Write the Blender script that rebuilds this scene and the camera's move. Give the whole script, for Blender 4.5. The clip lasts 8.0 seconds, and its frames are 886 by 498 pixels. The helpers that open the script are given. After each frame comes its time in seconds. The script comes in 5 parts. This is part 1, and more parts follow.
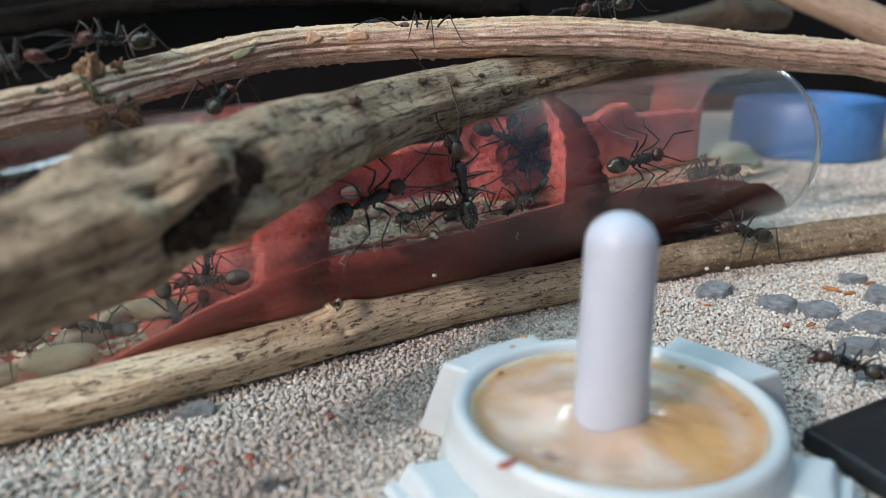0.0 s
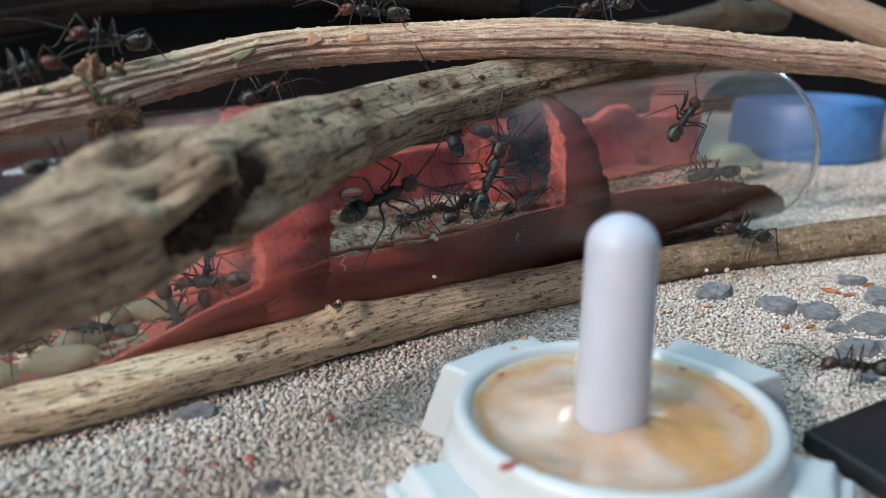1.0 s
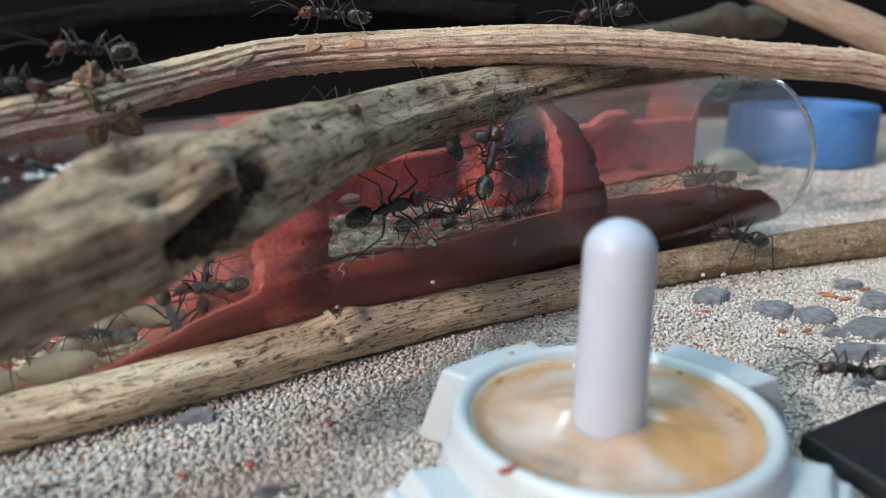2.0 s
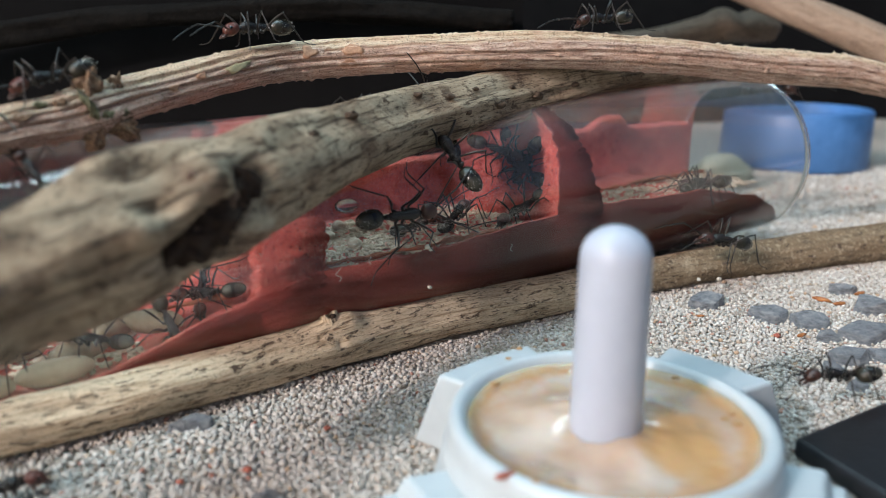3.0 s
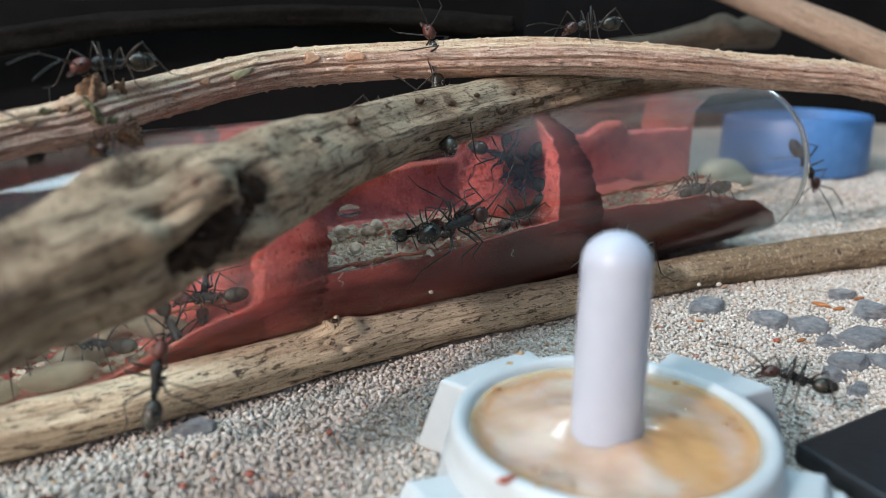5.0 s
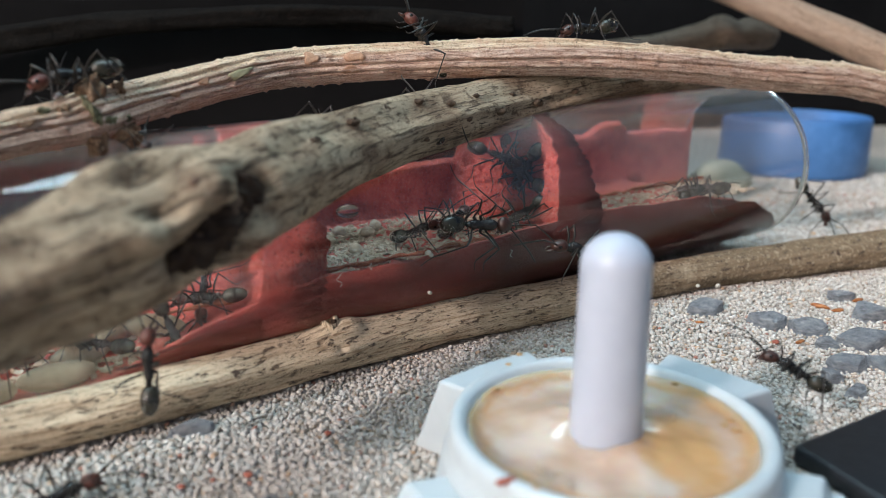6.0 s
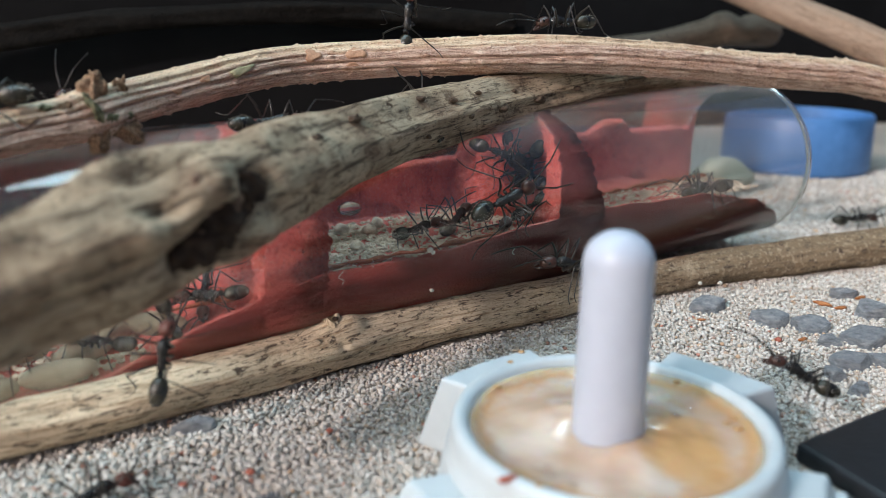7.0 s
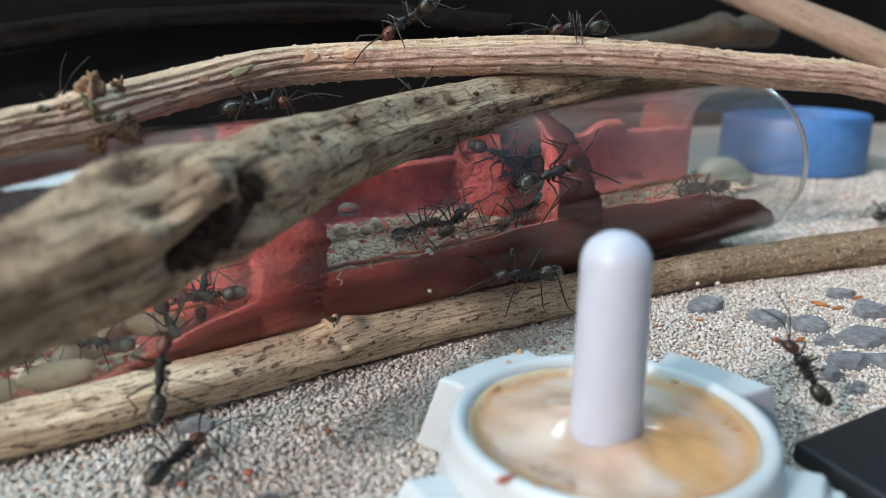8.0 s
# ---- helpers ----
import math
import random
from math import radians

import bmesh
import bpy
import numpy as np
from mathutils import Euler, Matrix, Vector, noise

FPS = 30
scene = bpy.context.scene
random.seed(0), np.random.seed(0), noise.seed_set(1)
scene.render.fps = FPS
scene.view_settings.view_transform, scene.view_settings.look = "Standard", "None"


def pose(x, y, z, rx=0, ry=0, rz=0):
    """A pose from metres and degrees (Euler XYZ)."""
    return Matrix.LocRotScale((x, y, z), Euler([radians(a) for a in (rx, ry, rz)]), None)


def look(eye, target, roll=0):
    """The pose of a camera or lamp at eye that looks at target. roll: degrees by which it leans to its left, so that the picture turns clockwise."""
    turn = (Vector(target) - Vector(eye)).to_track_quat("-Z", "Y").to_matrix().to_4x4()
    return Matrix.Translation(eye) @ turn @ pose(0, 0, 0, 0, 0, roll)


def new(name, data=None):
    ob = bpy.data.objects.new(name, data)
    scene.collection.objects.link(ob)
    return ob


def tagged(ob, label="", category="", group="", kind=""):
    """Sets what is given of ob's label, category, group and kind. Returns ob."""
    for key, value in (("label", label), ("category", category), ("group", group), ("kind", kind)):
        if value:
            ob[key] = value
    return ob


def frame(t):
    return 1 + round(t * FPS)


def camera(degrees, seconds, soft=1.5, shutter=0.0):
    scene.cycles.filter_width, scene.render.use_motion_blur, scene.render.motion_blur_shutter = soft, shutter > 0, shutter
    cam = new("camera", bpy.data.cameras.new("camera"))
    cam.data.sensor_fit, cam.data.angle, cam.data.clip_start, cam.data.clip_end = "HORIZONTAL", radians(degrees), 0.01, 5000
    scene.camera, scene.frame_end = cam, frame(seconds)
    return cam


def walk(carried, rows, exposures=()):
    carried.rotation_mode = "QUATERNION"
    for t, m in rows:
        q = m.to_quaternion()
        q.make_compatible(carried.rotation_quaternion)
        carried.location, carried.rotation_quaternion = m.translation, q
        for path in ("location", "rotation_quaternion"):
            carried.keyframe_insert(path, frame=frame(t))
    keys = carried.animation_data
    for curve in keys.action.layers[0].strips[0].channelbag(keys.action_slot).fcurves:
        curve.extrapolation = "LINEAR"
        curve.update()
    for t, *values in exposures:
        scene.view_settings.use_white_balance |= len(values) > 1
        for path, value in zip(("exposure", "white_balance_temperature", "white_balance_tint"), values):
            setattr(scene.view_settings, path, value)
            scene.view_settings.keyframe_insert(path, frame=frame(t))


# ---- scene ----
# ---------------------------------------------------------------- camera
cam = camera(60.0, 8.0, soft=0.5)
cam.data.dof.use_dof = True
cam.data.dof.focus_distance = 0.091
cam.data.dof.aperture_fstop = 27.0

# seconds, millimetres, degrees: tilt, turn, lean
PATH = [
    (0.0, 0.135, 0.004, 35.097, 73.346, 0.093, -0.045),
    (0.5, 0.010, -0.185, 35.229, 73.449, 0.162, -0.063),
    (1.0, -0.067, -0.053, 35.208, 73.396, -0.017, 0.036),
    (1.5, -0.140, -0.177, 35.185, 73.597, -0.090, -0.027),
    (3.0, -0.266, -0.557, 35.552, 74.060, -0.568, 0.012),
    (3.5, -0.334, -0.572, 35.566, 74.153, -0.483, -0.072),
    (4.0, -0.426, -0.821, 35.582, 74.276, -0.515, 0.023),
    (4.5, -0.463, -0.945, 35.681, 74.360, -0.553, 0.017),
    (6.0, -0.483, -0.834, 35.781, 74.399, -0.686, 0.239),
    (6.5, -0.432, -0.698, 35.675, 74.245, -0.608, 0.192),
    (7.0, -0.516, -0.740, 35.750, 74.210, -0.559, 0.203),
    (7.5, -0.544, -0.809, 35.766, 74.258, -0.700, 0.200),
    (8.0, -0.526, -0.827, 35.791, 74.242, -0.719, 0.216),
]
MM = 0.001
walk(cam, [(t, pose(x * MM, y * MM, z * MM, tilt, 0, turn) @ pose(0, 0, 0, 0, 0, lean))
           for t, x, y, z, tilt, turn, lean in PATH],
     [(0.0, -0.97, 6300, 15), (1.5, -0.97, 6300, 15), (3.0, -0.84, 6300, 15), (8.0, -0.84, 6300, 15)])

# ---------------------------------------------------------------- light
SUN_DIR = Vector((-0.68, -0.67, 0.52)).normalized()
world = bpy.data.worlds.new("sky")
scene.world = world
world.use_nodes = True
wn = world.node_tree
sky = wn.nodes.new("ShaderNodeTexSky")
sky.sky_type = "NISHITA"
sky.sun_disc = False
sky.dust_density = 4.0
sky.ozone_density = 0.4
sky.sun_elevation = math.asin(SUN_DIR.z)
sky.sun_rotation = math.atan2(SUN_DIR.x, SUN_DIR.y)
wn.links.new(sky.outputs[0], wn.nodes["Background"].inputs[0])
wn.nodes["Background"].inputs[1].default_value = 0.15
sun_data = bpy.data.lights.new("sun", "SUN")
sun_data.energy = 4.3
sun_data.angle = radians(4.0)
sun_data.color = (1.0, 0.90, 0.84)
sun = new("sun", sun_data)
sun.matrix_world = look(SUN_DIR * 3.0, (0, 0, 0))


# ---------------------------------------------------------------- materials
class Mat:
    """A small wrapper round a node material; coordinates come in millimetres."""

    def __init__(self, name, rough=0.6, metal=0.0, spec=0.5):
        self.m = bpy.data.materials.new(name)
        self.m.use_nodes = True
        self.t = self.m.node_tree
        self.b = self.t.nodes["Principled BSDF"]
        self.put("Roughness", rough)
        self.put("Metallic", metal)
        self.put("Specular IOR Level", spec)
        self.co = None
        self.height = None

    def node(self, kind):
        return self.t.nodes.new(kind)

    def link(self, a, b):
        self.t.links.new(a, b)

    def put(self, socket, value):
        s = self.b.inputs[socket]
        if hasattr(value, "node"):
            self.link(value, s)
        elif isinstance(value, tuple) and s.type == "RGBA":
            s.default_value = (*value, 1)
        else:
            s.default_value = value
        return self

    def coords(self, source="Object", scale=(1, 1, 1)):
        tc = self.node("ShaderNodeTexCoord")
        mp = self.node("ShaderNodeMapping")
        k = 1000.0 if source == "Object" else 1.0
        mp.inputs["Scale"].default_value = tuple(k * s for s in scale)
        self.link(tc.outputs[source], mp.inputs["Vector"])
        return mp.outputs[0]

    def noise(self, scale, detail=4, rough=0.55, vec=None, distort=0.0):
        n = self.node("ShaderNodeTexNoise")
        n.inputs["Scale"].default_value = scale
        n.inputs["Detail"].default_value = detail
        n.inputs["Roughness"].default_value = rough
        n.inputs["Distortion"].default_value = distort
        self.link(vec if vec is not None else self.coords(), n.inputs["Vector"])
        return n.outputs["Fac"]

    def voronoi(self, scale, vec=None, out="Distance"):
        n = self.node("ShaderNodeTexVoronoi")
        n.inputs["Scale"].default_value = scale
        self.link(vec if vec is not None else self.coords(), n.inputs["Vector"])
        return n.outputs[out]

    def ramp(self, fac, stops):
        r = self.node("ShaderNodeValToRGB")
        e = r.color_ramp.elements
        while len(e) < len(stops):
            e.new(0.5)
        for el, (p, c) in zip(e, stops):
            el.position = p
            el.color = (*c, 1) if isinstance(c, tuple) else (c, c, c, 1)
        self.link(fac, r.inputs[0])
        return r.outputs[0]

    def mix(self, fac, a, b, blend="MIX"):
        x = self.node("ShaderNodeMix")
        x.data_type = "RGBA"
        x.blend_type = blend
        for sock, v in ((x.inputs[0], fac), (x.inputs[6], a), (x.inputs[7], b)):
            if hasattr(v, "node"):
                self.link(v, sock)
            elif isinstance(v, tuple):
                sock.default_value = (*v, 1)
            else:
                sock.default_value = v
        return x.outputs[2]

    def math(self, op, a, b=0.0):
        x = self.node("ShaderNodeMath")
        x.operation = op
        for sock, v in zip(x.inputs, (a, b)):
            if hasattr(v, "node"):
                self.link(v, sock)
            else:
                sock.default_value = v
        return x.outputs[0]

    def bump(self, height, dist_mm, strength=1.0):
        n = self.node("ShaderNodeBump")
        n.inputs["Strength"].default_value = strength
        n.inputs["Distance"].default_value = dist_mm * MM
        self.link(height, n.inputs["Height"])
        if self.height is not None:
            self.link(self.height, n.inputs["Normal"])
        self.height = n.outputs[0]
        self.put("Normal", self.height)
        return self

    def island(self):
        return self.node("ShaderNodeNewGeometry").outputs["Random Per Island"]

    def random(self):
        return self.node("ShaderNodeObjectInfo").outputs["Random"]


def mat_sand():
    m = Mat("sand_floor", 0.95, spec=0.2)
    v = m.voronoi(1.5, out="Color")
    sep = m.node("ShaderNodeSeparateColor")
    m.link(v, sep.inputs[0])
    c = m.ramp(sep.outputs[0], [(0, (0.32, 0.28, 0.24)), (0.3, (0.46, 0.42, 0.37)), (0.8, (0.55, 0.51, 0.46)), (1, (0.42, 0.33, 0.26))])
    big = m.noise(0.05, 3)
    m.put("Base Color", m.mix(m.math("MULTIPLY", big, 0.35), c, (0.40, 0.33, 0.26)))
    m.bump(m.voronoi(1.5), 0.5, 1.0)
    return m.m


def mat_grains():
    m = Mat("sand_grain", 0.9, spec=0.25)
    c = m.ramp(m.island(), [(0, (0.36, 0.32, 0.27)), (0.14, (0.44, 0.41, 0.37)), (0.45, (0.54, 0.515, 0.48)), (0.8, (0.66, 0.645, 0.62)),
                            (0.955, (0.54, 0.47, 0.40)), (0.972, (0.48, 0.32, 0.20)), (0.985, (0.50, 0.44, 0.38)), (0.994, (0.36, 0.15, 0.11))])
    m.put("Base Color", m.mix(m.math("MULTIPLY", m.noise(5, 3), 0.28), c, (0.48, 0.40, 0.32)))
    m.bump(m.noise(9, 3), 0.08, 0.7)
    return m.m


def mat_bark(name, pale, mid, dark, stain, streak=(5.0, 0.45), stain_at=0.60, warm=None, crack=0.6, stain_scale=0.28, far_tone=None, thin_at=0.575, wear=0.6):
    """Wood or bark with fibres along its length. UV: millimetres round and along."""
    m = Mat(name, 0.78, spec=0.3)
    uv = m.coords("UV", (streak[0], streak[1], 1))
    fib = m.noise(1.0, 7, 0.68, uv, 0.4)
    fine = m.noise(3.1, 5, 0.72, uv)
    base = m.ramp(fib, [(0.37, dark), (0.43, mid), (0.54, pale), (0.66, mid)])
    blot = m.noise(0.22, 4, 0.6)
    if warm:
        base = m.mix(m.ramp(blot, [(0.44, 0.0), (0.60, 0.75)]), base, warm)
    # blends the base to a second colour along the length
    if far_tone:
        sep = m.node("ShaderNodeSeparateXYZ")
        m.link(m.coords("UV"), sep.inputs[0])
        far = m.math("ADD", m.math("MULTIPLY", m.math("SUBTRACT", sep.outputs[1], far_tone[1]), 1 / 30.0), m.math("MULTIPLY", m.math("SUBTRACT", blot, 0.5), 3.0))
        base = m.mix(m.ramp(far, [(0.0, 0.0), (1.0, 0.85)]), base, far_tone[0])
    uv2 = m.coords("UV", (1.1, 0.30, 1))
    st = m.noise(stain_scale * 3.5, 8, 0.76, uv2, 0.5)
    base = m.mix(m.ramp(st, [(stain_at, 0.0), (stain_at + 0.02, 0.95)]), base, stain)
    thin = m.noise(1.0, 6, 0.75, m.coords("UV", (5.5, 0.5, 1)), 0.3)
    base = m.mix(m.ramp(thin, [(thin_at, 0.0), (thin_at + 0.03, 0.85)]), base, stain)
    base = m.mix(m.ramp(fine, [(0.40, wear), (0.46, 0.0)]), base, dark)
    speck = m.noise(3.6, 5, 0.75)
    base = m.mix(m.ramp(speck, [(0.40, wear), (0.45, 0.0)]), base, dark)
    base = m.mix(m.ramp(m.noise(1.7, 5, 0.7), [(0.55, 0.0), (0.62, 0.5)]), base, pale)
    m.put("Base Color", base)
    cr = m.ramp(fib, [(0.38, 0.0), (0.50, 1.0)])
    m.bump(cr, 0.14, crack)
    m.bump(fine, 0.05, 0.7)
    m.bump(m.noise(5.0, 5, 0.7), 0.05, 0.7)
    return m.m


def mat_branch_bark():
    """Old grey-tan bark: mottled, cracked along the grain, speckled."""
    m = Mat("grey_brown_bark", 0.85, spec=0.2)
    blot, mott = m.noise(0.16, 5, 0.6), m.noise(0.55, 6, 0.7)
    base = m.ramp(blot, [(0.36, (0.29, 0.205, 0.14)), (0.47, (0.46, 0.35, 0.24)), (0.58, (0.58, 0.465, 0.33)), (0.68, (0.43, 0.35, 0.25))])
    base = m.mix(m.ramp(mott, [(0.38, 0.85), (0.46, 0.0)]), base, (0.15, 0.10, 0.068))
    grain = m.noise(1.0, 9, 0.74, m.coords("UV", (2.0, 0.16, 1)), 0.5)
    base = m.mix(m.ramp(grain, [(0.41, 0.9), (0.485, 0.0)]), base, (0.075, 0.05, 0.034))
    base = m.mix(m.ramp(grain, [(0.56, 0.0), (0.66, 0.6)]), base, (0.66, 0.54, 0.385))
    dash = m.noise(1.0, 6, 0.72, m.coords("UV", (5.0, 0.9, 1)), 0.3)
    base = m.mix(m.ramp(dash, [(0.385, 0.9), (0.43, 0.0)]), base, (0.06, 0.043, 0.032))
    base = m.mix(m.ramp(m.noise(2.6, 5, 0.75), [(0.57, 0.0), (0.64, 0.45)]), base, (0.56, 0.49, 0.38))
    m.put("Base Color", base)
    m.bump(mott, 0.9, 0.7)
    m.bump(grain, 0.5, 1.0)
    m.bump(dash, 0.22, 0.9)
    m.bump(m.noise(4.5, 5, 0.7), 0.08, 0.8)
    return m.m


def mat_twig_bark():
    """Thin fibrous bark: tan fuzz along the crest, pinkish brown with pale ridges on the flanks."""
    m = Mat("reddish_twig_bark", 0.82, spec=0.25)
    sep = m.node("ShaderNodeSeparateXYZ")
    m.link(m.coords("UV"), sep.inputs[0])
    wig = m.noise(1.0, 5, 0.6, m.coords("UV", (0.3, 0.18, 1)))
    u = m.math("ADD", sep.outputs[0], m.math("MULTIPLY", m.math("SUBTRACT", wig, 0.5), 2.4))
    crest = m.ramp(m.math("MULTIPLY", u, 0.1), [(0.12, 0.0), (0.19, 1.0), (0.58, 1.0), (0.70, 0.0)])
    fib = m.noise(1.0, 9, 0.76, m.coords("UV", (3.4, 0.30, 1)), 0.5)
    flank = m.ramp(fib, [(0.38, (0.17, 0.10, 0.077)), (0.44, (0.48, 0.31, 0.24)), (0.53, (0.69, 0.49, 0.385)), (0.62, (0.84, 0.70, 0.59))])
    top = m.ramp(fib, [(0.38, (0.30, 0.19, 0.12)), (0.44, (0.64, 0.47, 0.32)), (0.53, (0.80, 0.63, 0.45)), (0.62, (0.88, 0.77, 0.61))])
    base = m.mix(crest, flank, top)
    base = m.mix(m.ramp(m.noise(0.30, 5, 0.65), [(0.52, 0.0), (0.62, 0.5)]), base, (0.60, 0.36, 0.25))
    speck = m.noise(4.2, 5, 0.75)
    base = m.mix(m.ramp(speck, [(0.38, 0.85), (0.445, 0.0)]), base, (0.20, 0.125, 0.085))
    base = m.mix(m.ramp(speck, [(0.56, 0.0), (0.63, 0.6)]), base, (0.84, 0.74, 0.62))
    streak = m.noise(1.0, 6, 0.7, m.coords("UV", (1.6, 0.06, 1)), 0.2)
    base = m.mix(m.ramp(streak, [(0.37, 0.7), (0.41, 0.0)]), base, (0.18, 0.11, 0.075))
    m.put("Base Color", base)
    m.bump(fib, 0.30, 1.0)
    m.bump(speck, 0.14, 0.9)
    return m.m


def mat_plaster(name="red_plaster", gloss=0.8):
    """Brick-red cast plaster: dry and gritty inside, with shade painted dark where it was cast against the glass."""
    m = Mat(name, gloss, spec=0.3)
    v = m.coords()
    n1 = m.noise(0.35, 5, 0.6, v)
    n2 = m.noise(2.4, 6, 0.7, v)
    c = m.ramp(n1, [(0.3, (0.38, 0.058, 0.044)), (0.5, (0.52, 0.092, 0.070)), (0.7, (0.60, 0.135, 0.105))])
    c = m.mix(m.ramp(n2, [(0.52, 0.0), (0.68, 0.8)]), c, (0.62, 0.23, 0.185))
    c = m.mix(m.ramp(m.noise(1.3, 5, 0.7), [(0.60, 0.0), (0.66, 0.8)]), c, (0.10, 0.018, 0.016))
    pit = m.ramp(m.noise(3.8, 4, 0.7, v), [(0.36, 1.0), (0.42, 0.0)])
    c = m.mix(m.math("MULTIPLY", pit, 0.9), c, (0.08, 0.014, 0.012))
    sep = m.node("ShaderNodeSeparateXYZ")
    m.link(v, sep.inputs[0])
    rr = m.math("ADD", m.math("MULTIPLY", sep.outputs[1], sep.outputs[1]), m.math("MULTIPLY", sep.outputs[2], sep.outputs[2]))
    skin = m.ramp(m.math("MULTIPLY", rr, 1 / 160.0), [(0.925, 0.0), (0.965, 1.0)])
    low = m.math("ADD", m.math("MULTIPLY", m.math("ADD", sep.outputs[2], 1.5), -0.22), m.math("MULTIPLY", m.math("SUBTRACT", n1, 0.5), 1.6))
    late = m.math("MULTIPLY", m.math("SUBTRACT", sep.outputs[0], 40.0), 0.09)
    # where shade is painted: low on the glass side and past mid-tube
    shade_mask = m.math("MULTIPLY", skin, m.ramp(m.math("MAXIMUM", low, late), [(0.0, 0.0), (0.5, 1.0)]))
    shade_red = m.ramp(m.noise(0.5, 6, 0.65, m.coords("Object", (0.25, 1.0, 1.0))), [(0.35, (0.24, 0.024, 0.018)), (0.5, (0.33, 0.038, 0.029)), (0.65, (0.42, 0.062, 0.048))])
    # the right wall's shadowed contact band is coloured darker still
    shade_deep = m.mix(m.ramp(late, [(0.4, 0.0), (1.0, 0.85)]), shade_red, (0.075, 0.009, 0.008))
    m.put("Base Color", m.mix(shade_mask, c, shade_deep))
    m.put("Roughness", m.math("SUBTRACT", gloss, m.math("MULTIPLY", shade_mask, 0.35)))
    m.bump(n2, 0.8, 0.9)
    m.bump(m.noise(9.0, 3), 0.15, 0.7)
    return m.m


def mat_stain_rim():
    m = Mat("orange_soil", 0.85)
    c = m.ramp(m.noise(1.6, 5), [(0.3, (0.24, 0.06, 0.028)), (0.6, (0.34, 0.11, 0.055)), (0.8, (0.40, 0.22, 0.14))])
    m.put("Base Color", c)
    m.bump(m.noise(4, 4), 0.3, 0.8)
    return m.m


def mat_glass(name="tube_glass", dust=0.0):
    """Clear glass; dust lies along the top of the tube."""
    m = Mat(name, 0.0)
    m.put("Base Color", (0.985, 0.995, 0.99))
    m.put("IOR", 1.47)
    if dust:
        sep = m.node("ShaderNodeSeparateXYZ")
        m.link(m.coords(), sep.inputs[0])
        up = m.math("ADD", m.math("MULTIPLY", sep.outputs[2], 1 / 13.0), m.math("MULTIPLY", m.math("SUBTRACT", m.noise(0.3, 5, 0.7), 0.5), 0.16))
        film = m.ramp(up, [(0.55, 0.0), (0.80, 0.35), (0.97, 1.0)])
        film = m.math("MULTIPLY", film, m.ramp(m.math("MULTIPLY", sep.outputs[0], 1 / 30.0), [(0.1, 0.45), (0.9, 1.0)]))
        mouth = m.ramp(m.math("MULTIPLY", m.math("SUBTRACT", sep.outputs[0], 65.0), 1 / 18.0), [(0.0, 0.0), (1.0, 0.42)])
        film = m.math("MAXIMUM", film, m.math("MULTIPLY", mouth, m.ramp(up, [(-0.25, 0.2), (0.15, 1.0)])))
        m.put("Base Color", m.mix(film, (0.985, 0.995, 0.99), (0.70, 0.63, 0.61)))
        m.put("Transmission Weight", m.math("SUBTRACT", 0.996, m.math("MULTIPLY", film, dust)))
        m.put("Roughness", m.math("MULTIPLY", film, 0.06))
    else:
        m.put("Transmission Weight", 1.0)
        m.put("Roughness", 0.0)
    return m.m


def mat_white_plastic(name, low, high):
    m = Mat(name, 0.38, spec=0.5)
    c = m.ramp(m.noise(0.35, 4), [(0.3, low), (0.7, high)])
    m.put("Base Color", m.mix(m.ramp(m.noise(1.1, 5, 0.7), [(0.66, 0.0), (0.78, 0.35)]), c, (0.56, 0.47, 0.35)))
    m.put("Subsurface Weight", 0.35)
    m.put("Subsurface Radius", (0.0012, 0.0012, 0.0013))
    m.put("Subsurface Scale", 1.0)
    m.bump(m.noise(2.5, 3), 0.03, 0.4)
    return m.m


def mat_gel():
    """Cloudy sugar gel: creamy in the middle, amber towards the rim and in a pool beside the post."""
    m = Mat("honey_gel", 0.16, spec=0.5)
    n = m.noise(0.16, 3, 0.5)
    c = m.ramp(n, [(0.38, (0.54, 0.39, 0.29)), (0.48, (0.57, 0.45, 0.36)), (0.60, (0.60, 0.51, 0.44))])
    sep = m.node("ShaderNodeSeparateXYZ")
    m.link(m.coords(), sep.inputs[0])
    rr = m.math("ADD", m.math("MULTIPLY", sep.outputs[0], sep.outputs[0]), m.math("MULTIPLY", sep.outputs[1], sep.outputs[1]))
    edge = m.math("ADD", m.math("MULTIPLY", rr, 1 / 114.0), m.math("MULTIPLY", m.math("SUBTRACT", m.noise(0.3, 3), 0.5), 0.7))
    c = m.mix(m.ramp(edge, [(0.62, 0.0), (0.86, 0.8), (1.1, 0.45)]), c, (0.56, 0.30, 0.13))
    px_, py_ = m.math("SUBTRACT", sep.outputs[0], 4.6), m.math("ADD", sep.outputs[1], 3.4)
    px_ = m.math("MULTIPLY", px_, 1.3)
    pool = m.math("ADD", m.math("MULTIPLY", m.math("ADD", m.math("MULTIPLY", px_, px_), m.math("MULTIPLY", py_, py_)), 1 / 26.0), m.math("MULTIPLY", m.math("SUBTRACT", m.noise(0.22, 3), 0.5), 2.4))
    c = m.mix(m.ramp(pool, [(0.15, 0.8), (1.0, 0.0)]), c, (0.58, 0.33, 0.12))
    m.put("Base Color", c)
    m.put("Subsurface Weight", 0.7)
    m.put("Subsurface Radius", (0.0035, 0.002, 0.001))
    m.put("Subsurface Scale", 1.0)
    m.put("Coat Weight", 0.7)
    m.put("Coat Roughness", 0.06)
    m.bump(m.noise(0.9, 2, 0.4), 0.3, 0.5)
    return m.m


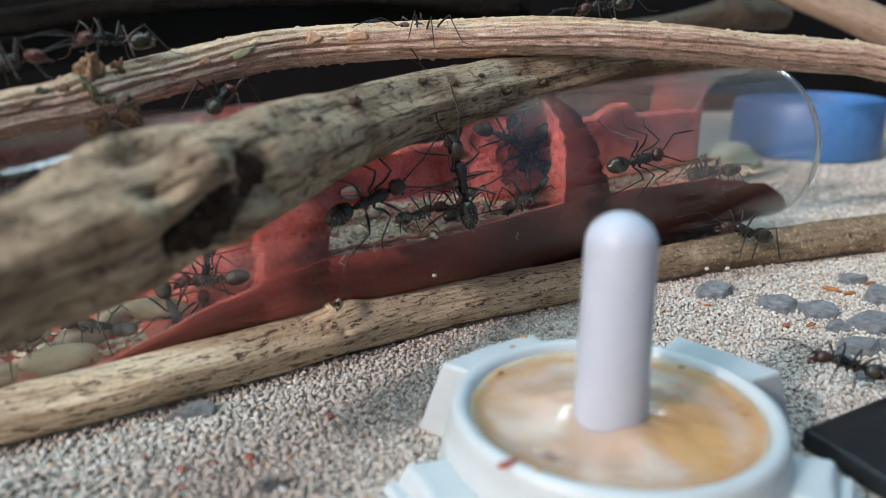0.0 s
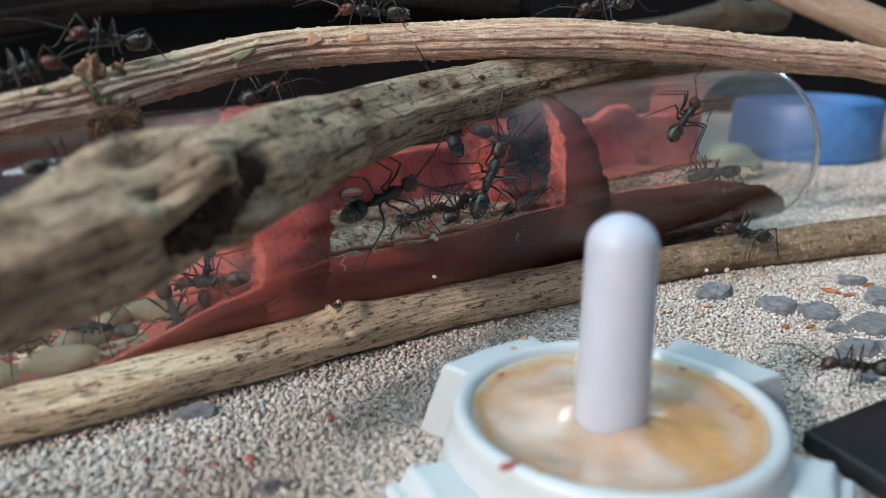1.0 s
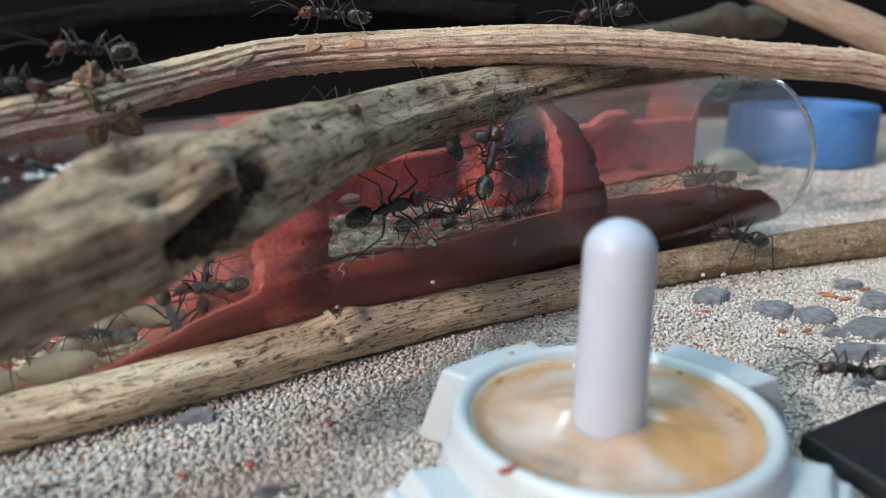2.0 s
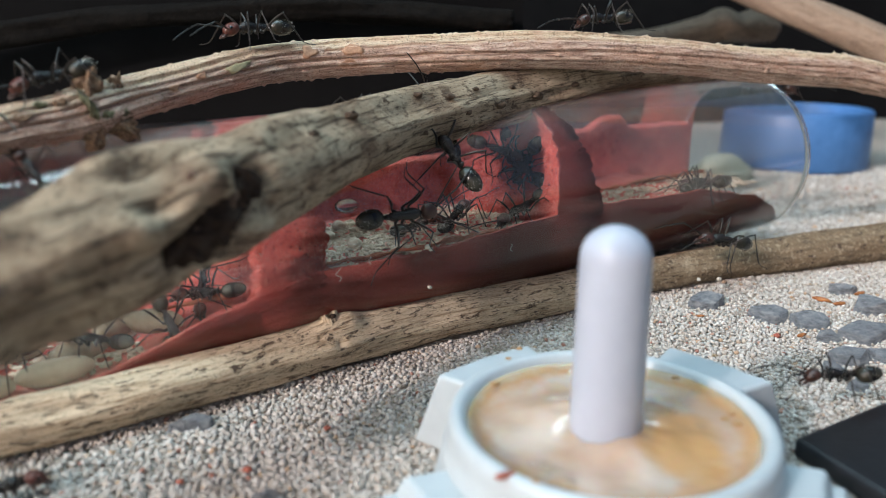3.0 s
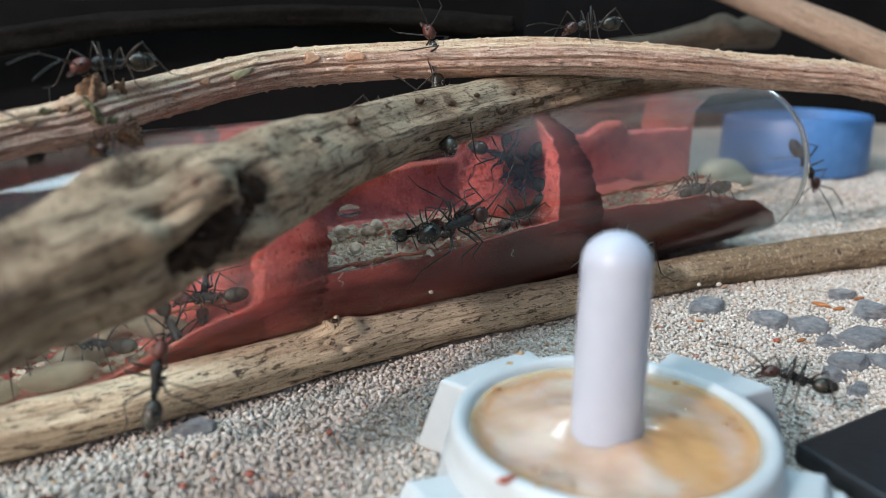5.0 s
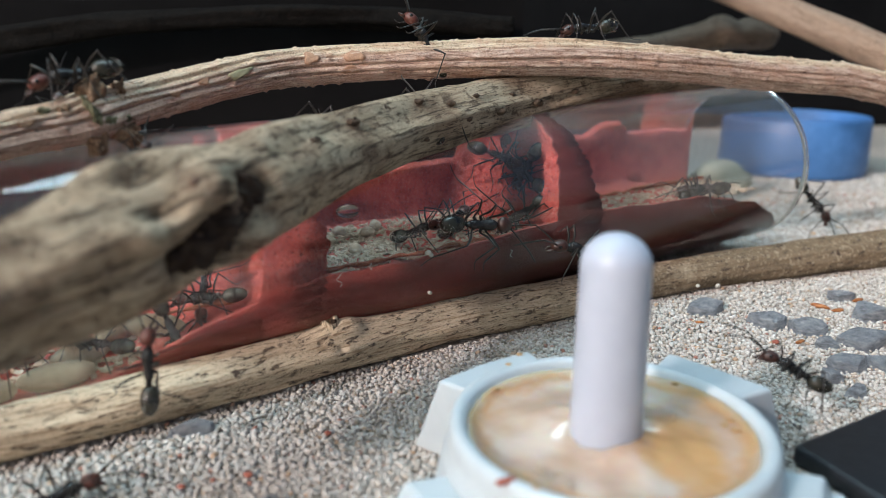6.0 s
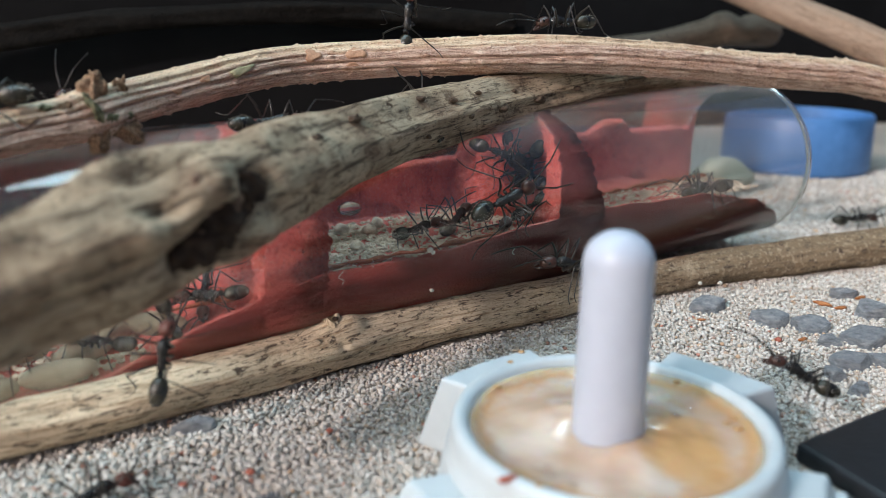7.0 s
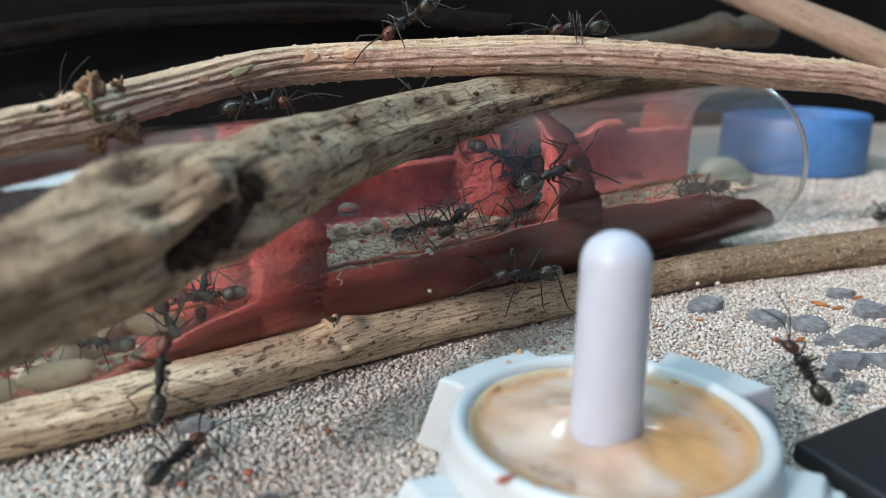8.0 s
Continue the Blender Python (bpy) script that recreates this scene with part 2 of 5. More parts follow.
def mat_plain(name, a, b, scale=1.0, rough=0.5, spec=0.5, relief=0.08, metal=0.0):
    m = Mat(name, rough, metal, spec)
    m.put("Base Color", m.ramp(m.noise(scale, 5, 0.65), [(0.3, a), (0.7, b)]))
    m.bump(m.noise(scale * 3, 4), relief, 0.7)
    return m.m


def mat_slate():
    m = Mat("slate", 0.8, spec=0.25)
    v = m.coords("Object", (1.0, 1.0, 2.5))
    c = m.ramp(m.noise(0.8, 5, 0.65, v), [(0.34, (0.15, 0.165, 0.185)), (0.46, (0.30, 0.325, 0.355)), (0.55, (0.38, 0.405, 0.435)), (0.66, (0.54, 0.555, 0.575))])
    m.put("Base Color", m.mix(m.math("MULTIPLY", m.random(), 0.45), c, (0.32, 0.345, 0.375)))
    m.bump(m.noise(1.6, 8, 0.8, v), 0.9, 1.0)
    return m.m


def mat_gaster():
    m = Mat("gaster_shell", 0.20, spec=0.5)
    w = m.node("ShaderNodeTexWave")
    w.bands_direction = "X"
    w.inputs["Scale"].default_value = 0.16
    w.inputs["Distortion"].default_value = 0.4
    m.link(m.coords(), w.inputs["Vector"])
    c = m.ramp(w.outputs["Fac"], [(0.02, (0.006, 0.006, 0.005)), (0.12, (0.018, 0.017, 0.013)), (1.0, (0.032, 0.030, 0.021))])
    m.put("Base Color", c)
    m.bump(m.noise(14, 3), 0.05, 0.5)
    return m.m


SAND = mat_sand()
GRAIN = mat_grains()
PALE_WOOD = mat_bark("pale_barkless_wood", (0.72, 0.59, 0.42), (0.62, 0.49, 0.335), (0.33, 0.22, 0.13), (0.065, 0.045, 0.035),
                     streak=(3.2, 0.16), stain_at=0.553, crack=0.7, far_tone=((0.17, 0.12, 0.07), 98.0), wear=0.5, thin_at=0.57, stain_scale=0.40)
GREY_WOOD = mat_branch_bark()
RED_BARK = mat_twig_bark()
DRY_BARK = mat_bark("weathered_tan_stick", (0.34, 0.245, 0.18), (0.28, 0.195, 0.14), (0.15, 0.10, 0.07), (0.10, 0.07, 0.055),
                    streak=(3.0, 0.15), stain_at=0.66, crack=0.6)
# darker copy of the stick bark: the far branch's shade is in its colour
SHADE_BARK = mat_bark("shaded_knotty_bark", (0.20, 0.15, 0.11), (0.14, 0.10, 0.075), (0.06, 0.042, 0.032), (0.04, 0.03, 0.025), streak=(3.0, 0.15), stain_at=0.62, crack=0.6)
# blackish brown for pits; in the branch knot it stands in for shade
HOLLOW_DARK = mat_plain("dark_hollow_wood", (0.018, 0.011, 0.008), (0.055, 0.035, 0.024), 1.2, 0.85, 0.2, 0.4)
# wood coloured near-black so that the branch behind the tube looks shaded
SHADE_WOOD = mat_plain("shade_black_wood", (0.002, 0.002, 0.002), (0.009, 0.008, 0.007), 0.6, 0.9, 0.1, 0.4)
SCAR = mat_plain("bark_scar", (0.045, 0.030, 0.022), (0.16, 0.11, 0.075), 1.2, 0.85, 0.2, 0.4)
KNOB = mat_plain("brown_knot_wood", (0.06, 0.038, 0.028), (0.30, 0.20, 0.145), 1.6, 0.85, 0.2, 0.5)
TORN = mat_plain("torn_bark", (0.08, 0.045, 0.028), (0.42, 0.28, 0.18), 2.6, 0.85, 0.2, 0.3)
LICHEN = mat_plain("green_lichen", (0.075, 0.07, 0.04), (0.30, 0.28, 0.17), 2.5, 0.95, 0.1, 0.3)
GREEN_BARK = mat_plain("greenish_inner_bark", (0.28, 0.26, 0.15), (0.46, 0.42, 0.27), 1.8, 0.85, 0.2, 0.2)
FLAKE = mat_plain("orange_bark_flake", (0.34, 0.18, 0.11), (0.60, 0.37, 0.24), 2.2, 0.8, 0.3, 0.2)
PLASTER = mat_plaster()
SOIL_RIM = mat_stain_rim()
GLASS = mat_glass("tube_glass", 0.10)
WATER = mat_glass("clear_water")
WHITE = mat_white_plastic("milky_mint_plastic", (0.455, 0.52, 0.555), (0.505, 0.57, 0.605))
POST_WHITE = mat_white_plastic("lavender_white_plastic", (0.42, 0.475, 0.575), (0.47, 0.525, 0.625))
GEL = mat_gel()
SLATE = mat_slate()
BLUE = mat_plain("blue_plastic", (0.060, 0.18, 0.43), (0.085, 0.23, 0.52), 0.4, 0.42, 0.5, 0.03)
BLACK_PLASTIC = mat_plain("black_plastic", (0.010, 0.011, 0.013), (0.020, 0.022, 0.026), 0.8, 0.35, 0.5, 0.04)
BLACK_WALL = mat_plain("black_board", (0.0025, 0.0025, 0.003), (0.006, 0.006, 0.0065), 0.05, 0.9, 0.1, 0.2)
TABLE = mat_plain("dark_table", (0.05, 0.045, 0.04), (0.09, 0.08, 0.07), 0.05, 0.6, 0.3, 0.2)
DEBRIS = mat_plain("pale_debris", (0.34, 0.25, 0.18), (0.62, 0.52, 0.40), 0.9, 0.85, 0.2, 0.2)
COCOON = mat_plain("cream_cocoon", (0.22, 0.17, 0.11), (0.38, 0.31, 0.21), 0.5, 0.6, 0.3, 0.1)
PALE_STONE = mat_plain("pale_green_stone", (0.33, 0.36, 0.28), (0.42, 0.44, 0.35), 0.3, 0.7, 0.3, 0.3)
HUSK = mat_plain("orange_husk", (0.26, 0.085, 0.025), (0.46, 0.20, 0.075), 1.0, 0.6, 0.4, 0.2)
RED_BIT = mat_plain("red_crumb", (0.30, 0.07, 0.05), (0.42, 0.16, 0.11), 1.5, 0.7, 0.3, 0.2)
BROWN_SPECK = mat_plain("brown_speck", (0.32, 0.20, 0.10), (0.50, 0.32, 0.16), 1.5, 0.7, 0.3, 0.1)
WHITE_CRUMB = mat_plain("white_crumb", (0.46, 0.43, 0.38), (0.62, 0.59, 0.53), 1.5, 0.7, 0.3, 0.2)
LAMP = Mat("lamp_diffuser", 0.5).put("Base Color", (0.8, 0.85, 0.85)).put("Emission Color", (0.62, 0.93, 1.0)).put("Emission Strength", 19.0).m
ANT_BLACK = mat_plain("black_ant_shell", (0.006, 0.006, 0.007), (0.020, 0.019, 0.018), 4.0, 0.20, 0.5, 0.10)
ANT_LIMB = mat_plain("black_ant_limb", (0.008, 0.007, 0.006), (0.022, 0.019, 0.016), 3.0, 0.28, 0.42, 0.02)
ANT_RED = mat_plain("red_brown_ant_head", (0.050, 0.013, 0.009), (0.12, 0.032, 0.020), 3.0, 0.34, 0.5, 0.07)
ANT_DUSK = mat_plain("dark_brown_ant_head", (0.025, 0.011, 0.008), (0.055, 0.022, 0.015), 3.0, 0.34, 0.5, 0.04)
ANT_EYE = mat_plain("ant_eye", (0.004, 0.004, 0.004), (0.008, 0.008, 0.008), 5.0, 0.15, 0.6, 0.0)
GASTER = mat_gaster()
BRISTLE = mat_plain("silver_bristle", (0.40, 0.38, 0.32), (0.60, 0.57, 0.50), 3.0, 0.4, 0.5, 0.0)


# ---------------------------------------------------------------- mesh helpers
def mesh_of(name, verts, faces, mat, uvs=None, smooth=True):
    """A mesh from millimetre points."""
    me = bpy.data.meshes.new(name)
    v = np.asarray(verts, dtype=np.float64) * MM
    me.from_pydata(v.tolist(), [], [tuple(f) for f in faces])
    if uvs is not None:
        layer = me.uv_layers.new(name="uv")
        idx = np.empty(len(me.loops), dtype=np.int32)
        me.loops.foreach_get("vertex_index", idx)
        layer.data.foreach_set("uv", np.asarray(uvs, dtype=np.float32)[idx].ravel())
    if smooth:
        me.polygons.foreach_set("use_smooth", np.ones(len(me.polygons), dtype=bool))
    me.materials.append(mat)
    me.update()
    return me


def place(ob, parent=None, m=None):
    if m is not None:
        ob.matrix_basis = m
    if parent is not None:
        ob.parent = parent
    return ob


def part(name, me, parent=None, m=None, label=""):
    ob = place(new(name, me), parent, m)
    return tagged(ob, label)


def thing(name, label, category, m=None, group="", kind=""):
    """An Empty at the base of a thing."""
    return tagged(place(new(name), None, m), label, category, group, kind)


def single(name, me, label, category, m=None, group="", kind=""):
    return tagged(place(new(name, me), None, m), label, category, group, kind)


def mmpose(x, y, z, rx=0, ry=0, rz=0):
    return pose(x * MM, y * MM, z * MM, rx, ry, rz)


def spline(points, step):
    """Catmull-Rom through rows of numbers, cut into steps of about that length."""
    p = [np.array(q, dtype=float) for q in points]
    p = [2 * p[0] - p[1]] + p + [2 * p[-1] - p[-2]]
    out = []
    for a, b, c, d in zip(p, p[1:], p[2:], p[3:]):
        n = max(2, int(np.linalg.norm((c - b)[:3]) / step))
        for i in range(n):
            t = i / n
            out.append(0.5 * (2 * b + (c - a) * t + (2 * a - 5 * b + 4 * c - d) * t * t + (3 * b - a - 3 * c + d) * t ** 3))
    out.append(p[-2])
    return np.array(out)


def sweep(points, segs=24, step=0.5, disp=None, cap=True):
    """A round limb along points (x, y, z, radius); disp(angle, along) adds to the radius. Angle 0 points sideways, 90 up."""
    s = spline(points, step)
    pos, rad = s[:, :3], s[:, 3]
    tan = np.gradient(pos, axis=0)
    tan /= np.linalg.norm(tan, axis=1)[:, None]
    along = np.concatenate([[0], np.cumsum(np.linalg.norm(np.diff(pos, axis=0), axis=1))])
    ref = np.array([0, 0, 1.0]) if abs(tan[0][2]) < 0.9 else np.array([1.0, 0, 0])
    side = np.cross(tan, ref)
    side /= np.linalg.norm(side, axis=1)[:, None]
    up = np.cross(side, tan)
    ang = np.radians(-90) + np.arange(segs + 1) / segs * 2 * np.pi
    n = len(pos)
    A, L = np.meshgrid(ang, along)
    R = np.repeat(rad[:, None], segs + 1, axis=1)
    if disp is not None:
        R = R + disp(A, L)
        R[:, -1] = R[:, 0]
    V = pos[:, None, :] + R[..., None] * (np.cos(A)[..., None] * side[:, None, :] + np.sin(A)[..., None] * up[:, None, :])
    verts = V.reshape(-1, 3)
    mean = float(np.mean(rad))
    uvs = np.stack([A * mean, L], axis=-1).reshape(-1, 2)
    i = np.arange(n - 1)[:, None] * (segs + 1) + np.arange(segs)[None, :]
    faces = np.stack([i, i + 1, i + segs + 2, i + segs + 1], axis=-1).reshape(-1, 4).tolist()
    if cap:
        faces.append(list(range(segs))[::-1])
        faces.append([(n - 1) * (segs + 1) + k for k in range(segs)])
    return verts, faces, uvs


def limb(points, segs=7, step=0.4):
    v, f, _ = sweep(points, segs, step)
    return v.tolist(), f


def field(seed, sa, sl, amp, octaves=3):
    """Smooth random relief on angle and length."""
    rng = np.random.default_rng(seed)
    waves = []
    for o in range(octaves):
        for _ in range(6):
            k = rng.integers(0, int(sa * 2 ** o) + 1)
            waves.append((k, rng.normal() * sl * 2 ** o, rng.uniform(0, 6.3), amp / 2 ** o / 2.2))

    def f(a, l):
        return sum(w * np.sin(k * a + q * l + ph) for k, q, ph, w in waves)
    return f


def bumps(seed, count, length, size, height, stretch=2.0, arc=(-3.14, 3.14)):
    """Small raised marks scattered over a limb."""
    rng = np.random.default_rng(seed)
    rows = [(rng.uniform(*arc), rng.uniform(0, length), rng.uniform(0.6, 1.4) * size, rng.uniform(0.4, 1.3) * height) for _ in range(count)]

    def f(a, l, r=2.3):
        out = np.zeros_like(a)
        for pa, pl, s, h in rows:
            da = (a - pa + np.pi) % (2 * np.pi) - np.pi
            near = np.abs(l - pl) < s * stretch * 3
            if near.any():
                out = out + np.where(near, h * np.exp(-(da * r / s) ** 2 - ((l - pl) / (s * stretch)) ** 2), 0)
        return out
    return f


def ball(rx, ry, rz, centre=(0, 0, 0), nu=16, nv=10, power=1.0, wobble=0.0, seed=0):
    """An ellipsoid; power below 1 makes it blunter."""
    rng = np.random.default_rng(seed)
    ph = rng.uniform(0, 6.3, 6)
    verts, faces = [], []
    for j in range(1, nv):
        t = math.pi * j / nv
        for i in range(nu):
            p = 2 * math.pi * i / nu
            x, y, z = -math.cos(t), math.sin(t) * math.cos(p), math.sin(t) * math.sin(p)
            k = 1 + wobble * (math.sin(3 * p + ph[0] + 2 * t) + math.sin(5 * t + ph[1] + p) + math.sin(2 * p + ph[2] + 4 * t)) / 3
            verts.append((centre[0] + rx * k * math.copysign(abs(x) ** power, x), centre[1] + ry * k * y, centre[2] + rz * k * z))
    for j in range(nv - 2):
        for i in range(nu):
            a, b = j * nu + i, j * nu + (i + 1) % nu
            faces.append((a, b, b + nu, a + nu))
    lo, hi = len(verts), len(verts) + 1
    verts += [(centre[0] - rx, centre[1], centre[2]), (centre[0] + rx, centre[1], centre[2])]
    for i in range(nu):
        faces.append((lo, (i + 1) % nu, i))
        k = (nv - 2) * nu
        faces.append((hi, k + i, k + (i + 1) % nu))
    return verts, faces


def join(*pieces):
    verts, faces = [], []
    for v, f in pieces:
        n = len(verts)
        verts += [tuple(p) for p in v]
        faces += [tuple(i + n for i in q) for q in f]
    return verts, faces


def lathe(profile, segs=96, warp=None):
    """Turns rows (radius, height) round the z axis; warp(angle, radius, height) gives a new radius and height."""
    verts, faces = [], []
    n = len(profile)
    for i in range(segs):
        a = 2 * math.pi * i / segs
        for r, z in profile:
            if warp:
                r, z = warp(a, r, z)
            verts.append((r * math.cos(a), r * math.sin(a), z))
    for i in range(segs):
        for j in range(n - 1):
            p, q = i * n + j, ((i + 1) % segs) * n + j
            faces.append((p, q, q + 1, p + 1))
    return verts, faces


def prism(outline, z0, z1, flare=1.0, centre=(0, 0)):
    """An upright block over an outline; flare widens its foot away from the centre."""
    n = len(outline)
    verts = [(centre[0] + (x - centre[0]) * flare, centre[1] + (y - centre[1]) * flare, z0) for x, y in outline]
    verts += [(x, y, z1) for x, y in outline]
    faces = [tuple(range(n))[::-1], tuple(range(n, 2 * n))]
    faces += [(i, (i + 1) % n, n + (i + 1) % n, n + i) for i in range(n)]
    return verts, faces


def bevelled(me, width_mm, segs=2, angle=35):
    bm = bmesh.new()
    bm.from_mesh(me)
    edges = [e for e in bm.edges if len(e.link_faces) == 2 and e.calc_face_angle(0) > radians(angle)]
    bmesh.ops.bevel(bm, geom=edges, offset=width_mm * MM, segments=segs, affect="EDGES", profile=0.5)
    bm.to_mesh(me)
    bm.free()
    return me


def box(x0, y0, z0, x1, y1, z1):
    return prism([(x0, y0), (x1, y0), (x1, y1), (x0, y1)], z0, z1)


def shard(seed, sx, sy, sz):
    """A broken flat stone: the hull of scattered points, its edges taken off."""
    rng = random.Random(seed)
    bm = bmesh.new()
    n = 7
    for i in range(n):
        a = 2 * math.pi * (i + rng.uniform(-0.45, 0.45)) / n
        k = rng.uniform(0.60, 1.22)
        x, y = sx * k * math.cos(a), sy * k * math.sin(a)
        bm.verts.new((x * MM, y * MM, -sz * 0.4 * MM))
        bm.verts.new((x * MM * rng.uniform(0.70, 0.98), y * MM * rng.uniform(0.70, 0.98), sz * rng.uniform(0.2, 0.85) * MM))
    bm.verts.new((rng.uniform(-0.3, 0.3) * sx * MM, rng.uniform(-0.3, 0.3) * sy * MM, sz * rng.uniform(0.7, 0.95) * MM))
    hull = bmesh.ops.convex_hull(bm, input=bm.verts)
    bmesh.ops.delete(bm, geom=[g for g in hull["geom_interior"] if isinstance(g, bmesh.types.BMVert)], context="VERTS")
    bmesh.ops.bevel(bm, geom=list(bm.edges), offset=0.05 * MM, segments=1, affect="EDGES")
    me = bpy.data.meshes.new("stone")
    bm.to_mesh(me)
    bm.free()
    me.materials.append(SLATE)
    return me


# ---------------------------------------------------------------- the setting
single("table", mesh_of("table", *box(-600, -520, -40, 600, 680, -14), TABLE, smooth=False),
       "dark wooden table under the ant enclosure", "table", kind="structure")
ground_verts, ground_faces = [], []
GX, GY = np.arange(-260, 261, 4.0), np.arange(-160, 321, 4.0)
for gy in GY:
    for gx in GX:
        ground_verts.append((gx, gy, -0.25 + 0.12 * math.sin(gx * 0.11 + 1) + 0.12 * math.sin(gy * 0.09 + gx * 0.03)))
for j in range(len(GY) - 1):
    for i in range(len(GX) - 1):
        k = j * len(GX) + i
        ground_faces.append((k, k + 1, k + 1 + len(GX), k + len(GX)))
single("ground", mesh_of("ground", ground_verts, ground_faces, SAND), "pale cream sand floor of the ant enclosure", "sand", kind="structure")
single("enclosure_base", mesh_of("enclosure_base", *box(-262, -162, -13.5, 262, 322, -1.5), BLACK_PLASTIC, smooth=False),
       "black plastic tray under the sand", "tray", kind="structure")
single("wall_back", mesh_of("wall_back", *box(-262, 322.5, -13.5, 262, 330, 330), BLACK_WALL, smooth=False),
       "matt black back wall of the enclosure", "wall", kind="structure")


single("wall_divider", mesh_of("wall_divider", *box(-262, 129, -1.4, 14, 135, 120), BLACK_WALL, smooth=False),
       "matt black divider standing behind the glass tube", "wall", kind="structure")


def sand_grains(name, x0, x1, y0, y1, pitch, size, layers, seed, keep):
    """Loose grains: small jittered lumps on a jittered grid."""
    rng = np.random.default_rng(seed)
    g = (1 + 5 ** 0.5) / 2
    ico = np.array([(-1, g, 0), (1, g, 0), (-1, -g, 0), (1, -g, 0), (0, -1, g), (0, 1, g), (0, -1, -g), (0, 1, -g), (g, 0, -1), (g, 0, 1), (-g, 0, -1), (-g, 0, 1)])
    ico /= np.linalg.norm(ico[0])
    tri = np.array([(0, 11, 5), (0, 5, 1), (0, 1, 7), (0, 7, 10), (0, 10, 11), (1, 5, 9), (5, 11, 4), (11, 10, 2), (10, 7, 6), (7, 1, 8),
                    (3, 9, 4), (3, 4, 2), (3, 2, 6), (3, 6, 8), (3, 8, 9), (4, 9, 5), (2, 4, 11), (6, 2, 10), (8, 6, 7), (9, 8, 1)])
    pts = []
    for layer in range(layers):
        xs, ys = np.meshgrid(np.arange(x0, x1, pitch), np.arange(y0, y1, pitch))
        p = np.stack([xs.ravel(), ys.ravel()], axis=1) + rng.uniform(-0.5, 0.5, (xs.size, 2)) * pitch
        p = p[keep(p[:, 0], p[:, 1])]
        z = rng.uniform(-0.25, 0.10, len(p)) + (0.12 if layer else -0.1)
        pts.append(np.concatenate([p, z[:, None]], axis=1))
    p = np.concatenate(pts)
    n = len(p)
    s = size * rng.uniform(0.55, 1.15, (n, 1, 1)) * np.array([1, 1, 0.8]) * rng.uniform(0.75, 1.25, (n, 1, 3))
    v = ico[None] * s * rng.uniform(0.78, 1.15, (n, 12, 1))
    a, b = rng.uniform(0, 6.28, n), rng.uniform(-0.6, 0.6, n)
    ca, sa, cb, sb = np.cos(a)[:, None], np.sin(a)[:, None], np.cos(b)[:, None], np.sin(b)[:, None]
    x, y, z = v[..., 0], v[..., 1], v[..., 2]
    y, z = y * cb - z * sb, y * sb + z * cb
    x, y = x * ca - y * sa, x * sa + y * ca
    verts = (np.stack([x, y, z], axis=-1) + p[:, None, :]).reshape(-1, 3) * MM
    loops = (tri[None] + (np.arange(n) * 12)[:, None, None]).reshape(-1)
    me = bpy.data.meshes.new(name)
    me.vertices.add(len(verts))
    me.vertices.foreach_set("co", verts.astype(np.float32).ravel())
    me.loops.add(len(loops))
    me.loops.foreach_set("vertex_index", loops.astype(np.int32))
    me.polygons.add(len(loops) // 3)
    me.polygons.foreach_set("loop_start", np.arange(0, len(loops), 3, dtype=np.int32))
    me.update(calc_edges=True)
    me.materials.append(GRAIN)
    return single(name, me, "loose cream and tan sand grains", "sand", kind="stuff")


def log_line(x):
    """How far back the pale log lies at x."""
    return 58.5 + (x + 37.5) * 0.61


# ---------------------------------------------------------------- wood
def pale_log():
    ob = thing("barkless_stick", "pale barkless stick with dark weathered streaks lying on sand", "stick")
    line = [(-75, 38, 2.2, 2.3), (-55, 48.5, 2.4, 2.4), (-37.5, 59.5, 2.45, 2.5), (-25.6, 66.6, 2.5, 2.5), (-11.2, 77.6, 2.65, 2.65), (1.1, 86.3, 2.7, 2.7),
            (15.5, 94.0, 2.55, 2.6), (32.7, 103.4, 2.4, 2.45), (50, 110.5, 2.6, 2.7), (68.7, 117.0, 2.8, 2.9), (95, 127, 2.8, 2.9), (125, 140, 2.7, 2.8)]
    f1, f2 = field(3, 3, 0.12, 0.18), field(4, 7, 0.05, 0.07, 2)
    spots = bumps(5, 60, 230, 0.5, 0.10, 2.5)
    s = spline(line, 0.4)
    along = np.concatenate([[0], np.cumsum(np.linalg.norm(np.diff(s[:, :3], axis=0), axis=1))])
    kl = along[int(np.argmin(np.abs(s[:, 0] + 11.6)))]

    def relief(a, l):
        out = f1(a, l) + f2(a, l) + spots(a, l)
        for pa, pl, sa, sl, h in ((1.25, 0, 0.55, 2.6, 0.9), (1.0, 1.6, 0.3, 1.2, 0.5), (0.75, -2.6, 0.12, 0.25, -0.5), (0.35, -0.6, 0.16, 0.5, -0.35), (0.2, -1.2, 0.8, 4.5, 0.35), (-0.4, 12, 0.5, 6, 0.3)):
            out = out + h * np.exp(-((a - pa) / sa) ** 2 - ((l - kl - pl) / sl) ** 2)
        return out
    v, f, uv = sweep(line, 96, 0.3, relief)
    part("shaft", mesh_of("shaft", v, f, PALE_WOOD, uv), ob)
    knot = [(1.5, -0.9), (1.25, -0.2), (0.95, 0.35), (0.8, 0.85), (0.55, 0.95), (0.32, 0.6), (0.0, 0.25)]
    kv, kf = lathe(knot, 20, lambda a, r, z: (r * (1 + 0.16 * math.sin(3 * a) + 0.1 * math.sin(7 * a + 1)), z + 0.16 * math.sin(2 * a + 1)))
    part("knot", mesh_of("knot", kv, kf, PALE_WOOD, [(x, y) for x, y, z in kv]), ob, mmpose(-11.6, 76.4, 5.7, 24, -12, 20), "broken stub of a side twig")
